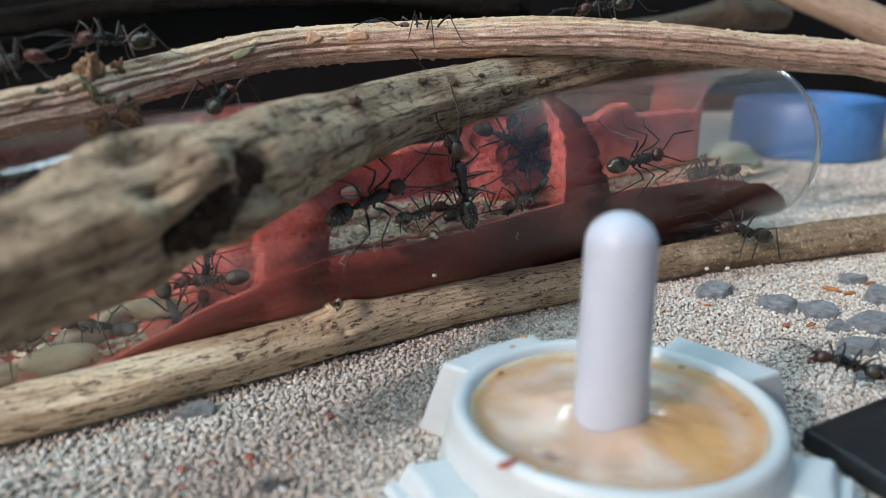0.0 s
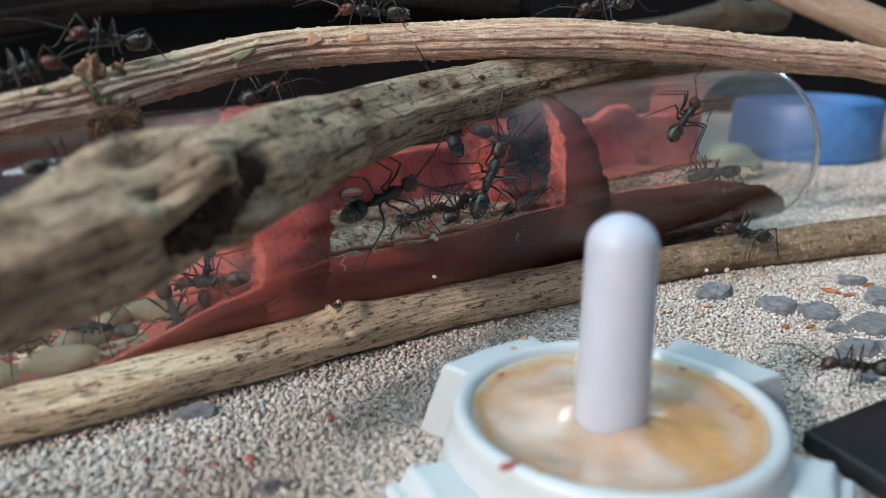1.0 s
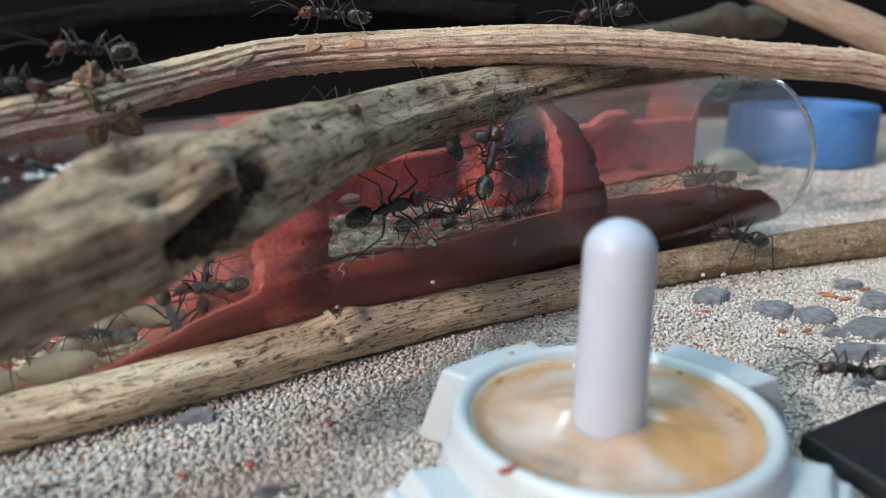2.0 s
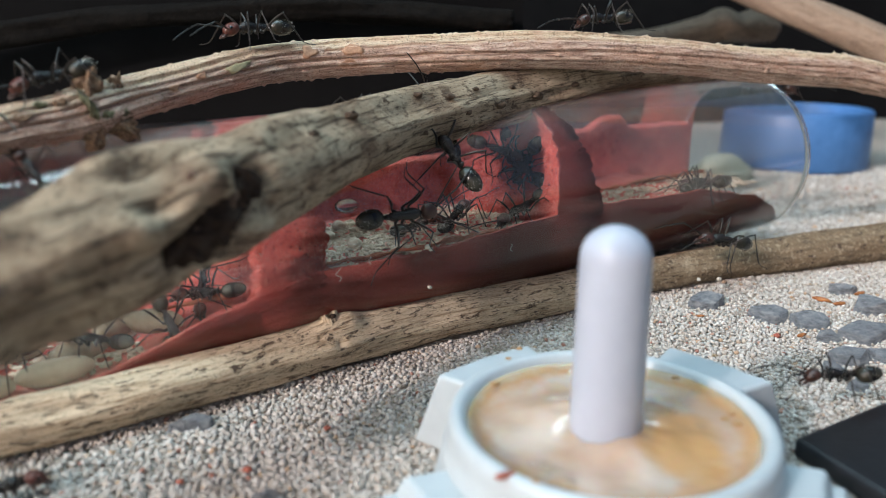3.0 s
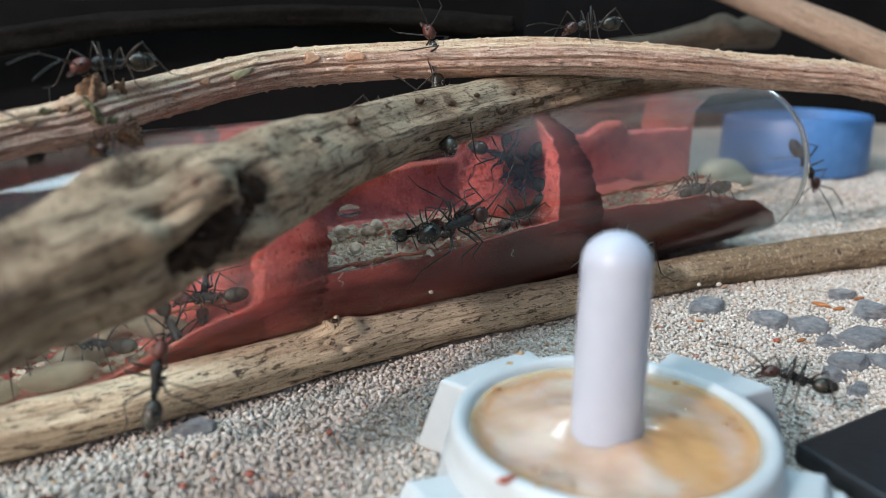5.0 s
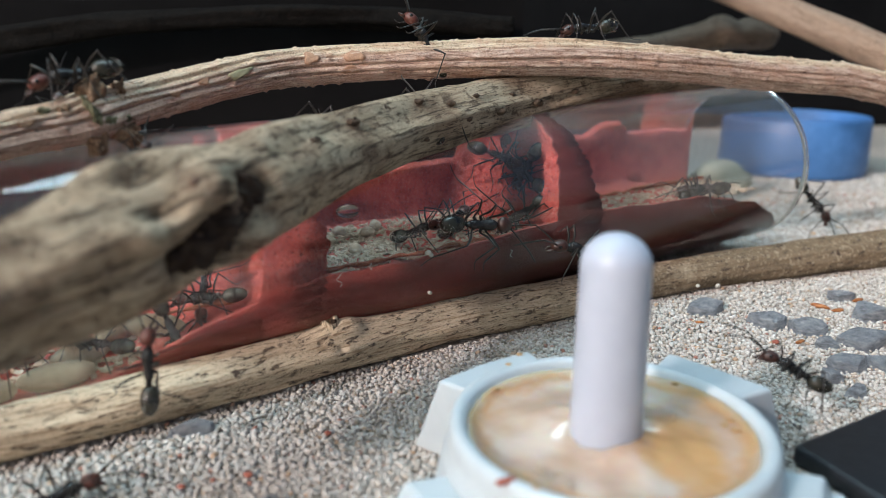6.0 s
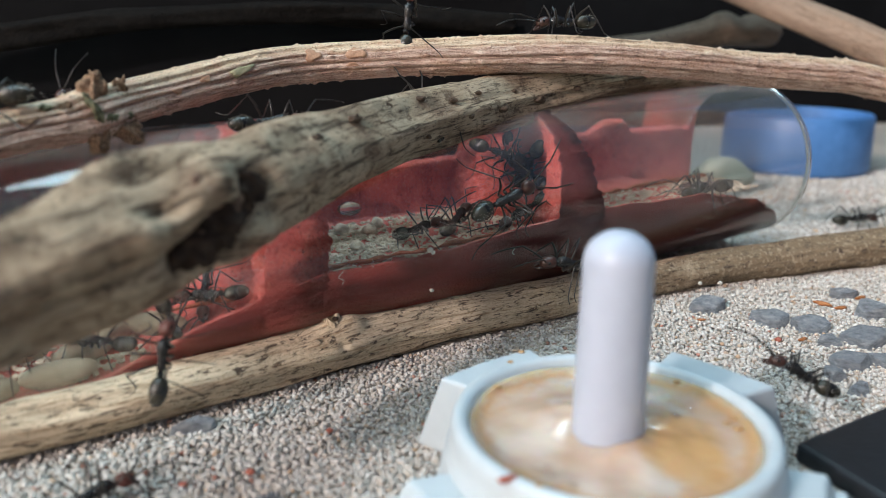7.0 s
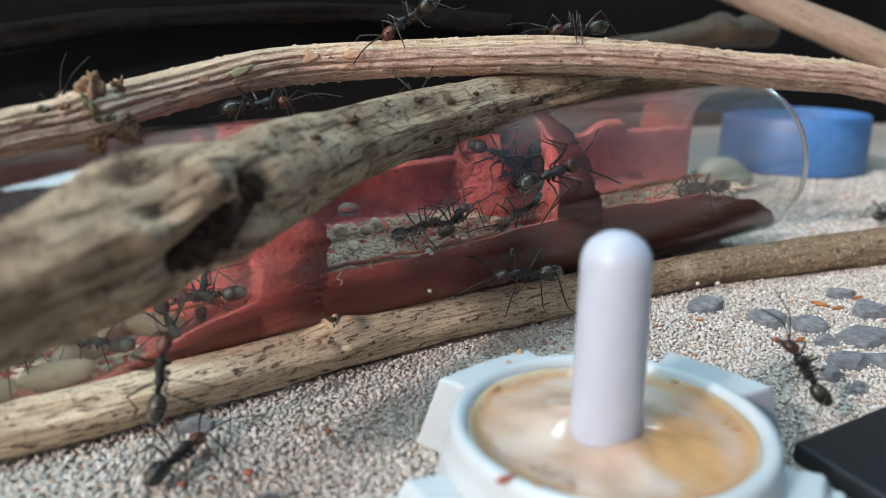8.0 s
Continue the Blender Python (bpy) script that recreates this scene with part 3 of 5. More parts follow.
    part("knot_hollow", mesh_of("knot_hollow", *ball(0.35, 0.35, 0.2), HOLLOW_DARK), ob, mmpose(-11.2, 75.9, 6.35, 24, 0, 0), "dark hollow in the stub")
    return ob


def big_branch():
    ob = thing("grey_branch", "thick grey-brown weathered branch leaning over a glass tube", "branch")
    line = [(-30.0, 40.2, 18.9, 3.9), (-28.4, 41.8, 19.6, 3.9), (-26.5, 43.8, 20.3, 3.9), (-24.1, 46.5, 20.9, 4.0), (-20.4, 51.2, 22.1, 4.2), (-16.6, 58.5, 23.0, 4.4),
            (-11.9, 69.2, 24.3, 4.1), (-4.9, 80.9, 25.6, 3.7), (3.0, 91.5, 26.6, 3.4), (8.2, 98.2, 27.0, 3.2), (20.5, 107.8, 28.5, 2.5), (35.2, 118.4, 29.4, 2.0), (50, 129, 30.2, 1.5)]
    s = spline(line, 0.4)
    along = np.concatenate([[0], np.cumsum(np.linalg.norm(np.diff(s[:, :3], axis=0), axis=1))])
    at_knot = along[int(np.argmin(np.linalg.norm(s[:, :3] - np.array([-18.4, 54.2, 22.8]), axis=1)))]
    f1, f2, f3 = field(11, 2, 0.10, 0.30), field(12, 5, 0.04, 0.20, 2), field(13, 11, 0.03, 0.06, 2)
    spots = bumps(14, 90, 170, 0.55, 0.22, 1.6)
    gnarl, gnarl2 = field(15, 5, 0.22, 0.50, 2), field(16, 14, 0.5, 0.26, 2)

    def relief(a, l):
        out = f1(a, l) + f2(a, l) + f3(a, l) + spots(a, l, 4.0)
        near = np.exp(-((l - at_knot + 3) / 9.0) ** 2)
        out = out + near * (gnarl(a, l) + 0.5 * gnarl2(a, l))
        for pa, pl, sa, sl, h in ((0.55, -9.5, 0.5, 3.0, 0.5), (0.75, -0.8, 0.30, 1.5, 1.0), (0.45, 3.3, 0.32, 1.7, -3.0), (0.12, -0.3, 0.30, 1.7, -3.2),
                                  (-0.35, -2.6, 0.26, 2.4, -2.4), (0.6, -4.6, 0.2, 1.2, -1.5), (-0.30, 2.6, 0.22, 1.3, 0.9), (0.25, -6.4, 0.22, 1.2, 1.0), (-0.55, -14, 0.2, 6, -0.8), (-0.12, -15, 0.17, 8.5, -1.5), (0.42, -15, 0.24, 8.0, 0.7), (-0.85, -12, 0.16, 7.0, -0.8)):
            da = (a - pa + np.pi) % (2 * np.pi) - np.pi
            out = out + h * np.exp(-(da / sa) ** 2 - ((l - at_knot - pl) / sl) ** 2)
        return out
    v, f, uv = sweep(line, 72, 0.4, relief)
    part("shaft", mesh_of("shaft", v, f, GREY_WOOD, uv), ob)

    def on_branch(l, ang, sink):
        k = int(np.argmin(np.abs(along - l)))
        t = s[k + 1][:3] - s[k - 1][:3]
        t /= np.linalg.norm(t)
        side = np.cross(t, (0, 0, 1.0))
        side /= np.linalg.norm(side)
        return s[k][:3] + (s[k][3] - sink) * (math.cos(ang) * side + math.sin(ang) * np.cross(side, t))
    # the dark lumps paint in the shade of the knot's hollows
    for name, mat, label, pl, ang, sink, a, b, c, sd in (
            ("knot_knob", KNOB, "brown swollen lump of the broken knot", -1.2, 0.80, 1.1, 2.0, 1.5, 1.5, 21), ("knot_knob", KNOB, "brown swollen lump of the broken knot", -6.0, 0.28, 1.0, 1.5, 1.0, 1.1, 22),
            ("knot_knob", KNOB, "brown swollen lump of the broken knot", 1.4, 0.28, 1.3, 1.2, 0.9, 1.0, 23), ("knot_knob", KNOB, "brown swollen lump of the broken knot", -2.0, -0.12, 1.5, 1.3, 0.8, 0.9, 24),
            ("knot_hollow", HOLLOW_DARK, "dark lump that paints the shade in a broken knot's hollow", 3.2, 0.45, 2.0, 2.0, 1.7, 1.7, 7), ("knot_hollow", HOLLOW_DARK, "dark lump that paints the shade in a broken knot's hollow", -0.4, 0.10, 1.9, 2.2, 1.8, 1.8, 9),
            ("knot_hollow", HOLLOW_DARK, "dark lump that paints the shade in a broken knot's hollow", -3.0, -0.36, 1.6, 2.8, 1.5, 1.6, 8)):
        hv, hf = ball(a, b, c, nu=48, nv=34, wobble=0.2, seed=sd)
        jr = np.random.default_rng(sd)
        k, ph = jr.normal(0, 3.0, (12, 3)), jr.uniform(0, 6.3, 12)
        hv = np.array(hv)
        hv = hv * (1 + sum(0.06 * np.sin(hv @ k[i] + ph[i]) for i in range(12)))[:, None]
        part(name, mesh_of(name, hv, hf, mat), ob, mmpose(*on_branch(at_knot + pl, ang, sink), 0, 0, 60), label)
    rng = random.Random(77)
    for i, (l, ang, r) in enumerate(((27.4, 1.27, 0.8), (32.4, 0.85, 0.75), (39.7, 1.03, 0.75), (46.3, 1.25, 0.6), (28.6, 0.0, 0.7), (40.6, -0.03, 0.5), (65.6, 0.05, 0.85), (74.3, 0.05, 0.75),
                                     (58.7, 0.06, 0.5), (36.6, 1.45, 0.5), (56.7, 0.8, 0.5), (46.3, 0.19, 0.35), (52.0, 1.2, 0.6), (70.2, 0.7, 0.4), (62.0, 0.9, 0.45), (82.0, 0.2, 0.6), (35.0, 0.35, 0.3), (50.5, -0.2, 0.4))):
        r *= 0.82
        k = int(np.argmin(np.abs(along - l)))
        turn = math.degrees(math.atan2(s[k + 1][1] - s[k - 1][1], s[k + 1][0] - s[k - 1][0]))
        bv, bf = ball(r * 1.4, r, r * 0.7, nu=26, nv=18, wobble=0.22, seed=i)
        bv = np.array(bv) * (1 + np.random.default_rng(i).normal(0, 0.045, (len(bv), 1)))
        scar = part("bud_scar", mesh_of("bud_scar", bv, bf, SCAR), ob, mmpose(*on_branch(l, ang, 0.42), rng.uniform(-20, 20), 0, turn), "dark raised bud scar")
        if r > 0.55:
            part("scar_pit", mesh_of("scar_pit", *ball(r * 0.6, r * 0.45, r * 0.5, nu=14, nv=10, wobble=0.3, seed=i + 40), HOLLOW_DARK), scar, mmpose(0.1, -0.45 * r, 0.28 * r), "dark pit of the scar")
    return ob


def upper_twig():
    ob = thing("arched_twig", "arched reddish-brown twig with ridged bark resting on a branch", "twig")
    line = [(-59.5, 43.4, 18.99, 1.61), (-46.5, 55.12, 24.57, 1.72), (-37.44, 65.2, 27.14, 1.86), (-34.35, 68.86, 27.67, 2.03), (-32.17, 71.77, 28.29, 2.35), (-30.67, 74.25, 28.85, 2.05), (-27.67, 79.22, 29.7, 2.03), (-20.79, 87.12, 31.43, 2.16), (-15.28, 91.87, 32.01, 2.2),
            (-5.52, 95.5, 32.54, 2.25), (2.12, 97.52, 32.72, 2.3), (15.64, 102.03, 32.91, 2.39), (31.28, 107.46, 32.08, 2.39), (43.98, 112.98, 30.79, 2.44), (56.12, 117.58, 29.78, 2.44), (68.45, 122.08, 28.31, 2.44), (96.6, 129.72, 21.22, 2.39), (138.0, 143.5, 1.9, 2.4)]
    f1, f2 = field(21, 3, 0.07, 0.10), field(22, 9, 0.02, 0.05, 2)
    spots = bumps(23, 1100, 270, 0.19, 0.24, 1.4)
    rough = bumps(24, 500, 270, 0.35, -0.10, 2.5)

    def relief(a, l):
        out = f1(a, l) + f2(a, l) + spots(a, l) + rough(a, l)
        for g, depth, wide in ((1.05, 0.26, 0.06), (0.62, 0.20, 0.05), (0.10, 0.30, 0.06), (-0.42, 0.24, 0.05), (1.75, 0.2, 0.07), (2.6, 0.2, 0.07), (-1.2, 0.2, 0.06)):
            da = (a - g - 0.10 * np.sin(l * 0.05 + g * 3) - 0.03 * np.sin(l * 0.31 + g) + np.pi) % (2 * np.pi) - np.pi
            out = out - depth * np.exp(-(da / wide) ** 2) + 0.10 * np.exp(-((da - 0.13) / 0.07) ** 2)
        return out
    v, f, uv = sweep(line, 110, 0.22, relief)
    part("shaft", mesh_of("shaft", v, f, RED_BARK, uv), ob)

    path = spline(line, 0.22)

    def on_twig(x, ang, lift=0.0):
        """A pose on the bark at x: local x along the twig, z away from it; angle 0 faces forward, 90 up."""
        k = int(np.argmin(np.abs(path[:, 0] - x)))
        t = Vector(path[k + 1][:3] - path[k - 1][:3]).normalized()
        side = t.cross(Vector((0, 0, 1))).normalized()
        up = side.cross(t)
        n = side * math.cos(radians(ang)) + up * math.sin(radians(ang))
        m = Matrix((t, n.cross(t), n)).transposed().to_4x4()
        m.translation = (Vector(path[k][:3]) + n * (path[k][3] + lift)) * MM
        return m

    def stub(x, ang, size, seed, tall, lift, label):
        """A torn, fibrous lump with a hollow top."""
        rng = np.random.default_rng(seed)
        bv, bf = ball(1.0, 1.0, 1.0, nu=44, nv=30)
        v = np.array(bv)
        bend, ph = rng.normal(0, 0.3, 2), rng.uniform(0, 6.3, (14, 3))
        k = rng.normal(0, 1, (14, 3)) * np.linspace(1.5, 9.0, 14)[:, None]
        swell = 1 + sum(0.16 / (1 + 0.18 * i) * np.sin(v @ k[i] + ph[i, 0]) for i in range(14)) + rng.normal(0, 0.035, len(v))
        v = v * swell[:, None] * size
        top = np.clip(v[:, 2] / size, 0, 1)
        v[:, 2] += top * size * tall * (0.75 + 0.35 * np.sin(5 * np.arctan2(v[:, 1], v[:, 0]) + ph[0, 1]))
        v[:, 0] += top * bend[0] * size * 1.6
        v[:, 1] += top * bend[1] * size
        v[:, 2] -= 0.9 * tall * size * np.exp(-((v[:, 0] - bend[0] * size) ** 2 + (v[:, 1] - bend[1] * size) ** 2) / (0.10 * size ** 2)) * (top > 0.3)
        part("stub", mesh_of("stub", v, bf, TORN), ob, on_twig(x, ang, lift), label)
    stub(-32.0, 76, 1.0, 1, 0.6, -0.1, "torn stub of a side shoot")
    stub(-30.9, 68, 0.6, 2, 0.8, 0.0, "torn stub of a side shoot")
    stub(-31.3, -46, 1.05, 3, 0.5, 0.45, "torn stub with a fibrous end")
    stub(-32.9, -50, 0.85, 4, 0.4, 0.3, "torn stub of a side shoot")
    stub(-34.2, 50, 0.4, 6, 0.3, -0.2, "torn stub of a side shoot")
    for i, (x, ang, a, b) in enumerate(((-32.9, 40, 0.3, 0.85), (-32.8, 12, 0.35, 0.8), (-32.2, -8, 0.6, 0.42), (-31.2, -14, 0.45, 0.28), (-35.2, 60, 0.5, 0.3))):
        lv, lf = ball(a, b, 0.2, nu=24, nv=16, wobble=0.45, seed=15 + i)
        jr = np.random.default_rng(60 + i)
        lv = [(p[0] + jr.normal() * 0.07, p[1] + jr.normal() * 0.07, p[2] + jr.normal() * 0.05) for p in lv]
        part("lichen", mesh_of("lichen", lv, lf, LICHEN), ob, on_twig(x, ang, 0.05), "grey-green lichen in the node")

    def flake(x, ang, w, h, seed, mat, label, turn=0):
        """A thin curled scale of bark lying on the twig."""
        rng = random.Random(seed)
        n = 26
        rim = [(w * math.cos(2 * math.pi * i / n) * k, h * math.sin(2 * math.pi * i / n) * k) for i, k in ((i, 0.85 + 0.16 * math.sin(3 * i * 6.28 / n + seed) + rng.uniform(-0.13, 0.13)) for i in range(n))]
        fv = []
        for z0 in (0.04, -0.15):
            for k in (1.0, 0.6):
                fv += [(px_ * k, py_ * k, z0 + (0.06 * rng.random() if k == 1.0 and z0 > 0 else 0) - (py_ * k) ** 2 / 4.9) for px_, py_ in rim]
            fv.append((0, 0, z0))
        ff = [(i, (i + 1) % n, n + (i + 1) % n, n + i) for i in range(n)] + [(n + i, n + (i + 1) % n, 2 * n) for i in range(n)]
        b = 2 * n + 1
        ff += [((i + 1) % n, i, b + i, b + (i + 1) % n) for i in range(n)]
        part("bark_flake", mesh_of("bark_flake", fv, ff, mat), ob, on_twig(x, ang) @ pose(0, 0, 0, 0, 0, turn), label)
    flake(-22.6, 20, 1.8, 0.5, 1, GREEN_BARK, "greenish patch of bare bark", 6)
    flake(-15.6, 32, 1.0, 0.9, 2, FLAKE, "peeling orange bark flake")
    flake(-10.5, 28, 1.5, 0.75, 3, FLAKE, "peeling orange bark flake")
    flake(-11.0, -12, 1.3, 0.5, 4, FLAKE, "peeling orange bark flake")
    flake(-25.6, 22, 0.7, 0.35, 5, FLAKE, "small orange bark flake")
    flake(-27.8, 10, 0.6, 0.3, 6, FLAKE, "small orange bark flake")
    flake(-36.2, 35, 1.0, 0.45, 7, TORN, "loose scale of brown bark")
    return ob


pale_log()
big_branch()
upper_twig()


def plain_stick(name, label, line, mat, seed, segs=32):
    f1, f2 = field(seed, 3, 0.08, 0.25), field(seed + 1, 7, 0.03, 0.12, 2)
    v, f, uv = sweep(line, segs, 0.8, lambda a, l: f1(a, l) + f2(a, l))
    return single(name, mesh_of(name, v, f, mat, uv), label, "stick")


plain_stick("far_stick", "pale tan stick leaning behind the arched twig",
            [(58, 175, 48, 3.3), (69.3, 167, 41.7, 3.3), (74.8, 163, 38.8, 3.3), (85.4, 154.1, 33.2, 3.4), (94.4, 144, 27.6, 3.5), (118, 128, 14, 3.5), (138, 115, 3, 3.6)], DRY_BARK, 31)
plain_stick("far_branch", "knotty brown branch lying behind the glass tube",
            [(-30, 170, 2.5, 2.0), (5, 174, 22, 2.2), (30, 177, 31.0, 2.4), (50.6, 181.3, 33.6, 2.8), (62, 184, 35.6, 3.4), (66, 184.5, 36.4, 4.2), (70, 185, 36.0, 3.3), (74, 186, 36.4, 3.9), (78.5, 186.6, 35.7, 3.0), (80, 187, 35.5, 1.9), (80.4, 187.1, 35.4, 0.8)], SHADE_BARK, 33)
plain_stick("dark_branch", "dark branch behind the glass tube, its shade painted into the wood",
            [(-120, 120, 3, 1.8), (-90, 123, 28, 1.8), (-60, 124, 36, 1.8), (-20, 125, 38.5, 1.7), (12, 126, 37, 1.6)], SHADE_WOOD, 35)


def strip_lamp():
    """The slim lamp over the tube whose light runs along the glass."""
    ob = thing("strip_lamp", "slim cyan-white strip lamp hanging above the glass tube", "lamp", mmpose(0, 125, 360, 0, 0, 32.9))
    part("housing", bevelled(mesh_of("housing", *box(-320, -50, 2.5, 150, 50, 16), BLACK_PLASTIC, smooth=False), 2.0), ob)
    part("diffuser", mesh_of("diffuser", *box(-310, -42, 0, 140, 42, 2.4), LAMP, smooth=False), ob, None, "glowing cyan-white diffuser")
    part("lamp_post", mesh_of("lamp_post", *lathe([(0.0, -360.3), (2.5, -360.3), (2.5, 5.0), (0.0, 5.0)], 20), BLACK_PLASTIC), ob, mmpose(-312, 0, 0))


strip_lamp()

# ---------------------------------------------------------------- glass tube and plaster nest
TUBE = mmpose(-41, 70, 13.1, 0, -1.08, 32.89)


def glass_tube():
    ob = thing("glass_tube", "clear glass test tube lying on sand, its mouth open", "test tube", TUBE)
    x0, x1, ro, ri = -70.0, 110.0, 13.0, 12.5
    n = 128
    prof = [(x0, ri), (x0 + 0.3, ri), (x1 - 0.8, ri), (x1 - 0.4, ri), (x1 - 0.1, ri + 0.2), (x1, (ro + ri) / 2), (x1 - 0.1, ro - 0.2), (x1 - 0.4, ro), (x1 - 0.8, ro), (x0 + 0.3, ro), (x0, ro)]
    verts, faces = [], []
    for i in range(n):
        a = 2 * math.pi * i / n
        verts += [(x, r * math.cos(a), r * math.sin(a)) for x, r in prof]
    k = len(prof)
    for i in range(n):
        for j in range(k):
            p, q = i * k + j, ((i + 1) % n) * k + j
            p2, q2 = i * k + (j + 1) % k, ((i + 1) % n) * k + (j + 1) % k
            faces.append((p, p2, q2, q))
    rv, rf = [], []
    ring = [(x1 + 0.02, ri), (x1 + 0.02, ro), (x1 + 0.3, ro + 0.03), (x1 + 0.5, ro + 0.03), (x1 + 0.7, ro - 0.08), (x1 + 0.75, (ro + ri) / 2), (x1 + 0.7, ri + 0.08), (x1 + 0.45, ri)]
    for i in range(n):
        a = 2 * math.pi * i / n
        rv += [(x, r * math.cos(a), r * math.sin(a)) for x, r in ring]
        for j in range(8):
            rf.append((i * 8 + j, ((i + 1) % n) * 8 + j, ((i + 1) % n) * 8 + (j + 1) % 8, i * 8 + (j + 1) % 8)[::-1])
    mouth = part("tube_rim", mesh_of("tube_rim", rv, rf, WATER), ob, None, "fire-polished glass lip")
    mouth.visible_shadow = False
    g = part("tube_wall", mesh_of("tube_wall", verts, faces, GLASS), ob, None, "clear glass wall")
    g.visible_shadow = False
    return ob


def plaster_nest():
    """The cast insert: a trough along the bottom, a lining up the far wall, and thick cross walls."""
    ob = thing("plaster_nest", "brick-red plaster nest cast inside the glass tube", "ant nest", TUBE)
    ro = 12.55
    rough = field(41, 4, 0.5, 0.35, 3)
    edge_n, edge_f = field(42, 0, 0.5, 0.009, 3), field(43, 0, 1.1, 0.012, 3)
    xs = np.arange(-66, 109.61, 0.4)
    near_line = ((-70, -36), (2, -40), (6, -50), (13, -66), (20, -76), (26, -83), (37, -82), (45, -84), (58, -88), (70, -89), (86, -85), (98, -74), (105, -60), (109.6, -44))
    far_line = ((-70, 70), (16, 72), (20, 112), (28, 110), (37, 108), (50, 109), (62, 111), (66, 112), (84, 117), (87, 128), (91, 128), (94, 115), (109.6, 113))
    verts, faces = [], []
    m = 21
    one = np.array([0.0])
    for x in xs:
        # angle 0 is straight down; negative is the near side
        near = radians(np.interp(x, *zip(*near_line))) + float(edge_n(one, one + x)[0])
        far = radians(np.interp(x, *zip(*far_line))) + float(edge_f(one, one + x)[0])
        outer = [(ro * math.sin(a), -ro * math.cos(a)) for a in np.linspace(near, far, m)]
        y_near, z_near = outer[0]
        floor = min(float(np.interp(x, (10, 18, 24, 28), (-9.9, -5.6, -4.4, -2.9))), z_near - 0.5)
        inner = []
        for a in np.linspace(far, radians(40), 6):
            ri = ro - 1.5 - 0.25 * float(rough(one + a, one + x)[0])
            inner.append((ri * math.sin(a), max(-ri * math.cos(a), floor)) if -ri * math.cos(a) > floor else (math.sqrt(ri * ri - floor * floor), floor))
        for t in np.linspace(0.0, 1.0, 8):
            y = inner[5][0] * (1 - t) + (y_near + 1.3) * t
            inner.append((y, floor + 0.35 * float(rough(one + y * 0.3, one + x)[0])))
        inner.append((y_near + 0.9, z_near - 0.15))
        verts += [(x, y, z) for y, z in outer + inner]
    k = m + 15
    for i in range(len(xs) - 1):
        for j in range(k):
            a, b = i * k + j, i * k + (j + 1) % k
            faces.append((a, a + k, b + k, b))
    faces.append(tuple(range(k)))
    faces.append(tuple((len(xs) - 1) * k + j for j in range(k))[::-1])
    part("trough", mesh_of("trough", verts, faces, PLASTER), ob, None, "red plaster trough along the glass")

    def cross_wall(x0, x1, cave, seed, lean=0.0, flare=0.0):
        """A full disc of plaster with a gritty face, hollowed where the cave is."""
        rf, rg = field(seed, 5, 0.8, 0.5, 3), field(seed + 9, 9, 2.0, 0.3, 3)
        rng = np.random.default_rng(seed)
        k, ph = rng.normal(0, 3.2, (24, 2)), rng.uniform(0, 6.3, 24)
        nr, na = 56, 200
        A, Rr = np.meshgrid(2 * np.pi * np.arange(na) / na, (ro - 0.01) * np.arange(nr + 1) / nr)
        Y, Z = Rr * np.sin(A), Rr * np.cos(A)
        lumps = sum(np.sin(k[i, 0] * Y + k[i, 1] * Z + ph[i]) for i in range(24)) / 5.0
        base = 0.4 * rf(A, Rr) + 0.35 * rg(Y * 0.3, Z) + 0.22 * np.clip(lumps, -1.2, 1.2) + rng.normal(0, 0.05, A.shape)
        cy, cz, cw, ch, depth = cave
        left = x0 + lean * Z + base + depth * np.exp(-(((Y - cy) / cw) ** 2 + ((Z - cz) / ch) ** 2) ** 2)
        right = x1 + (lean - flare) * Z + base
        right += (Rr / ro) ** 6 * (0.10 * np.sin(17 * A + seed) + 0.14 * np.sin(37 * A + 2 * np.sin(5 * A)) + 0.14 * np.sin(71 * A + 3 * np.sin(7 * A)) + rng.normal(0, 0.16, A.shape))
        v = np.concatenate([np.stack([X, Y, Z], axis=-1).reshape(-1, 3) for X in (left, right)])
        s = (nr + 1) * na
        f = []
        for i in range(nr):
            for j in range(na):
                a, b = i * na + j, i * na + (j + 1) % na
                f.append((a, a + na, b + na, b))
                f.append((s + a, s + b, s + b + na, s + a + na))
        for j in range(na):
            a, b = nr * na + j, nr * na + (j + 1) % na
            f.append((a, s + a, s + b, b))
        return v, f
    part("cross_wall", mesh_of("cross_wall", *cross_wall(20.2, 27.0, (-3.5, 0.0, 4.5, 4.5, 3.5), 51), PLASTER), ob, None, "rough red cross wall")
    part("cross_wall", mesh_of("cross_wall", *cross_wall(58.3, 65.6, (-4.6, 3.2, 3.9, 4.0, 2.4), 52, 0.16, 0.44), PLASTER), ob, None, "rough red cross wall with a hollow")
    def rim(x0, x1, y, z, seed):
        rng = random.Random(seed)
        line = [(x, y + rng.uniform(-0.3, 0.3), z + rng.uniform(-0.1, 0.25), rng.uniform(0.15, 0.42)) for x in np.arange(x0, x1, 1.3)]
        rv, rfc, _ = sweep(line, 8, 0.4)
        part("soil_rim", mesh_of("soil_rim", rv, rfc, SOIL_RIM), ob, None, "crumbly orange soil along the lip")
    rim(28, 58, -9.6, -2.1, 1)
    rim(72, 104, 1.6, -2.6, 2)
    rim(12, 20, -6.0, -4.6, 3)
    return ob


glass_tube()
plaster_nest()


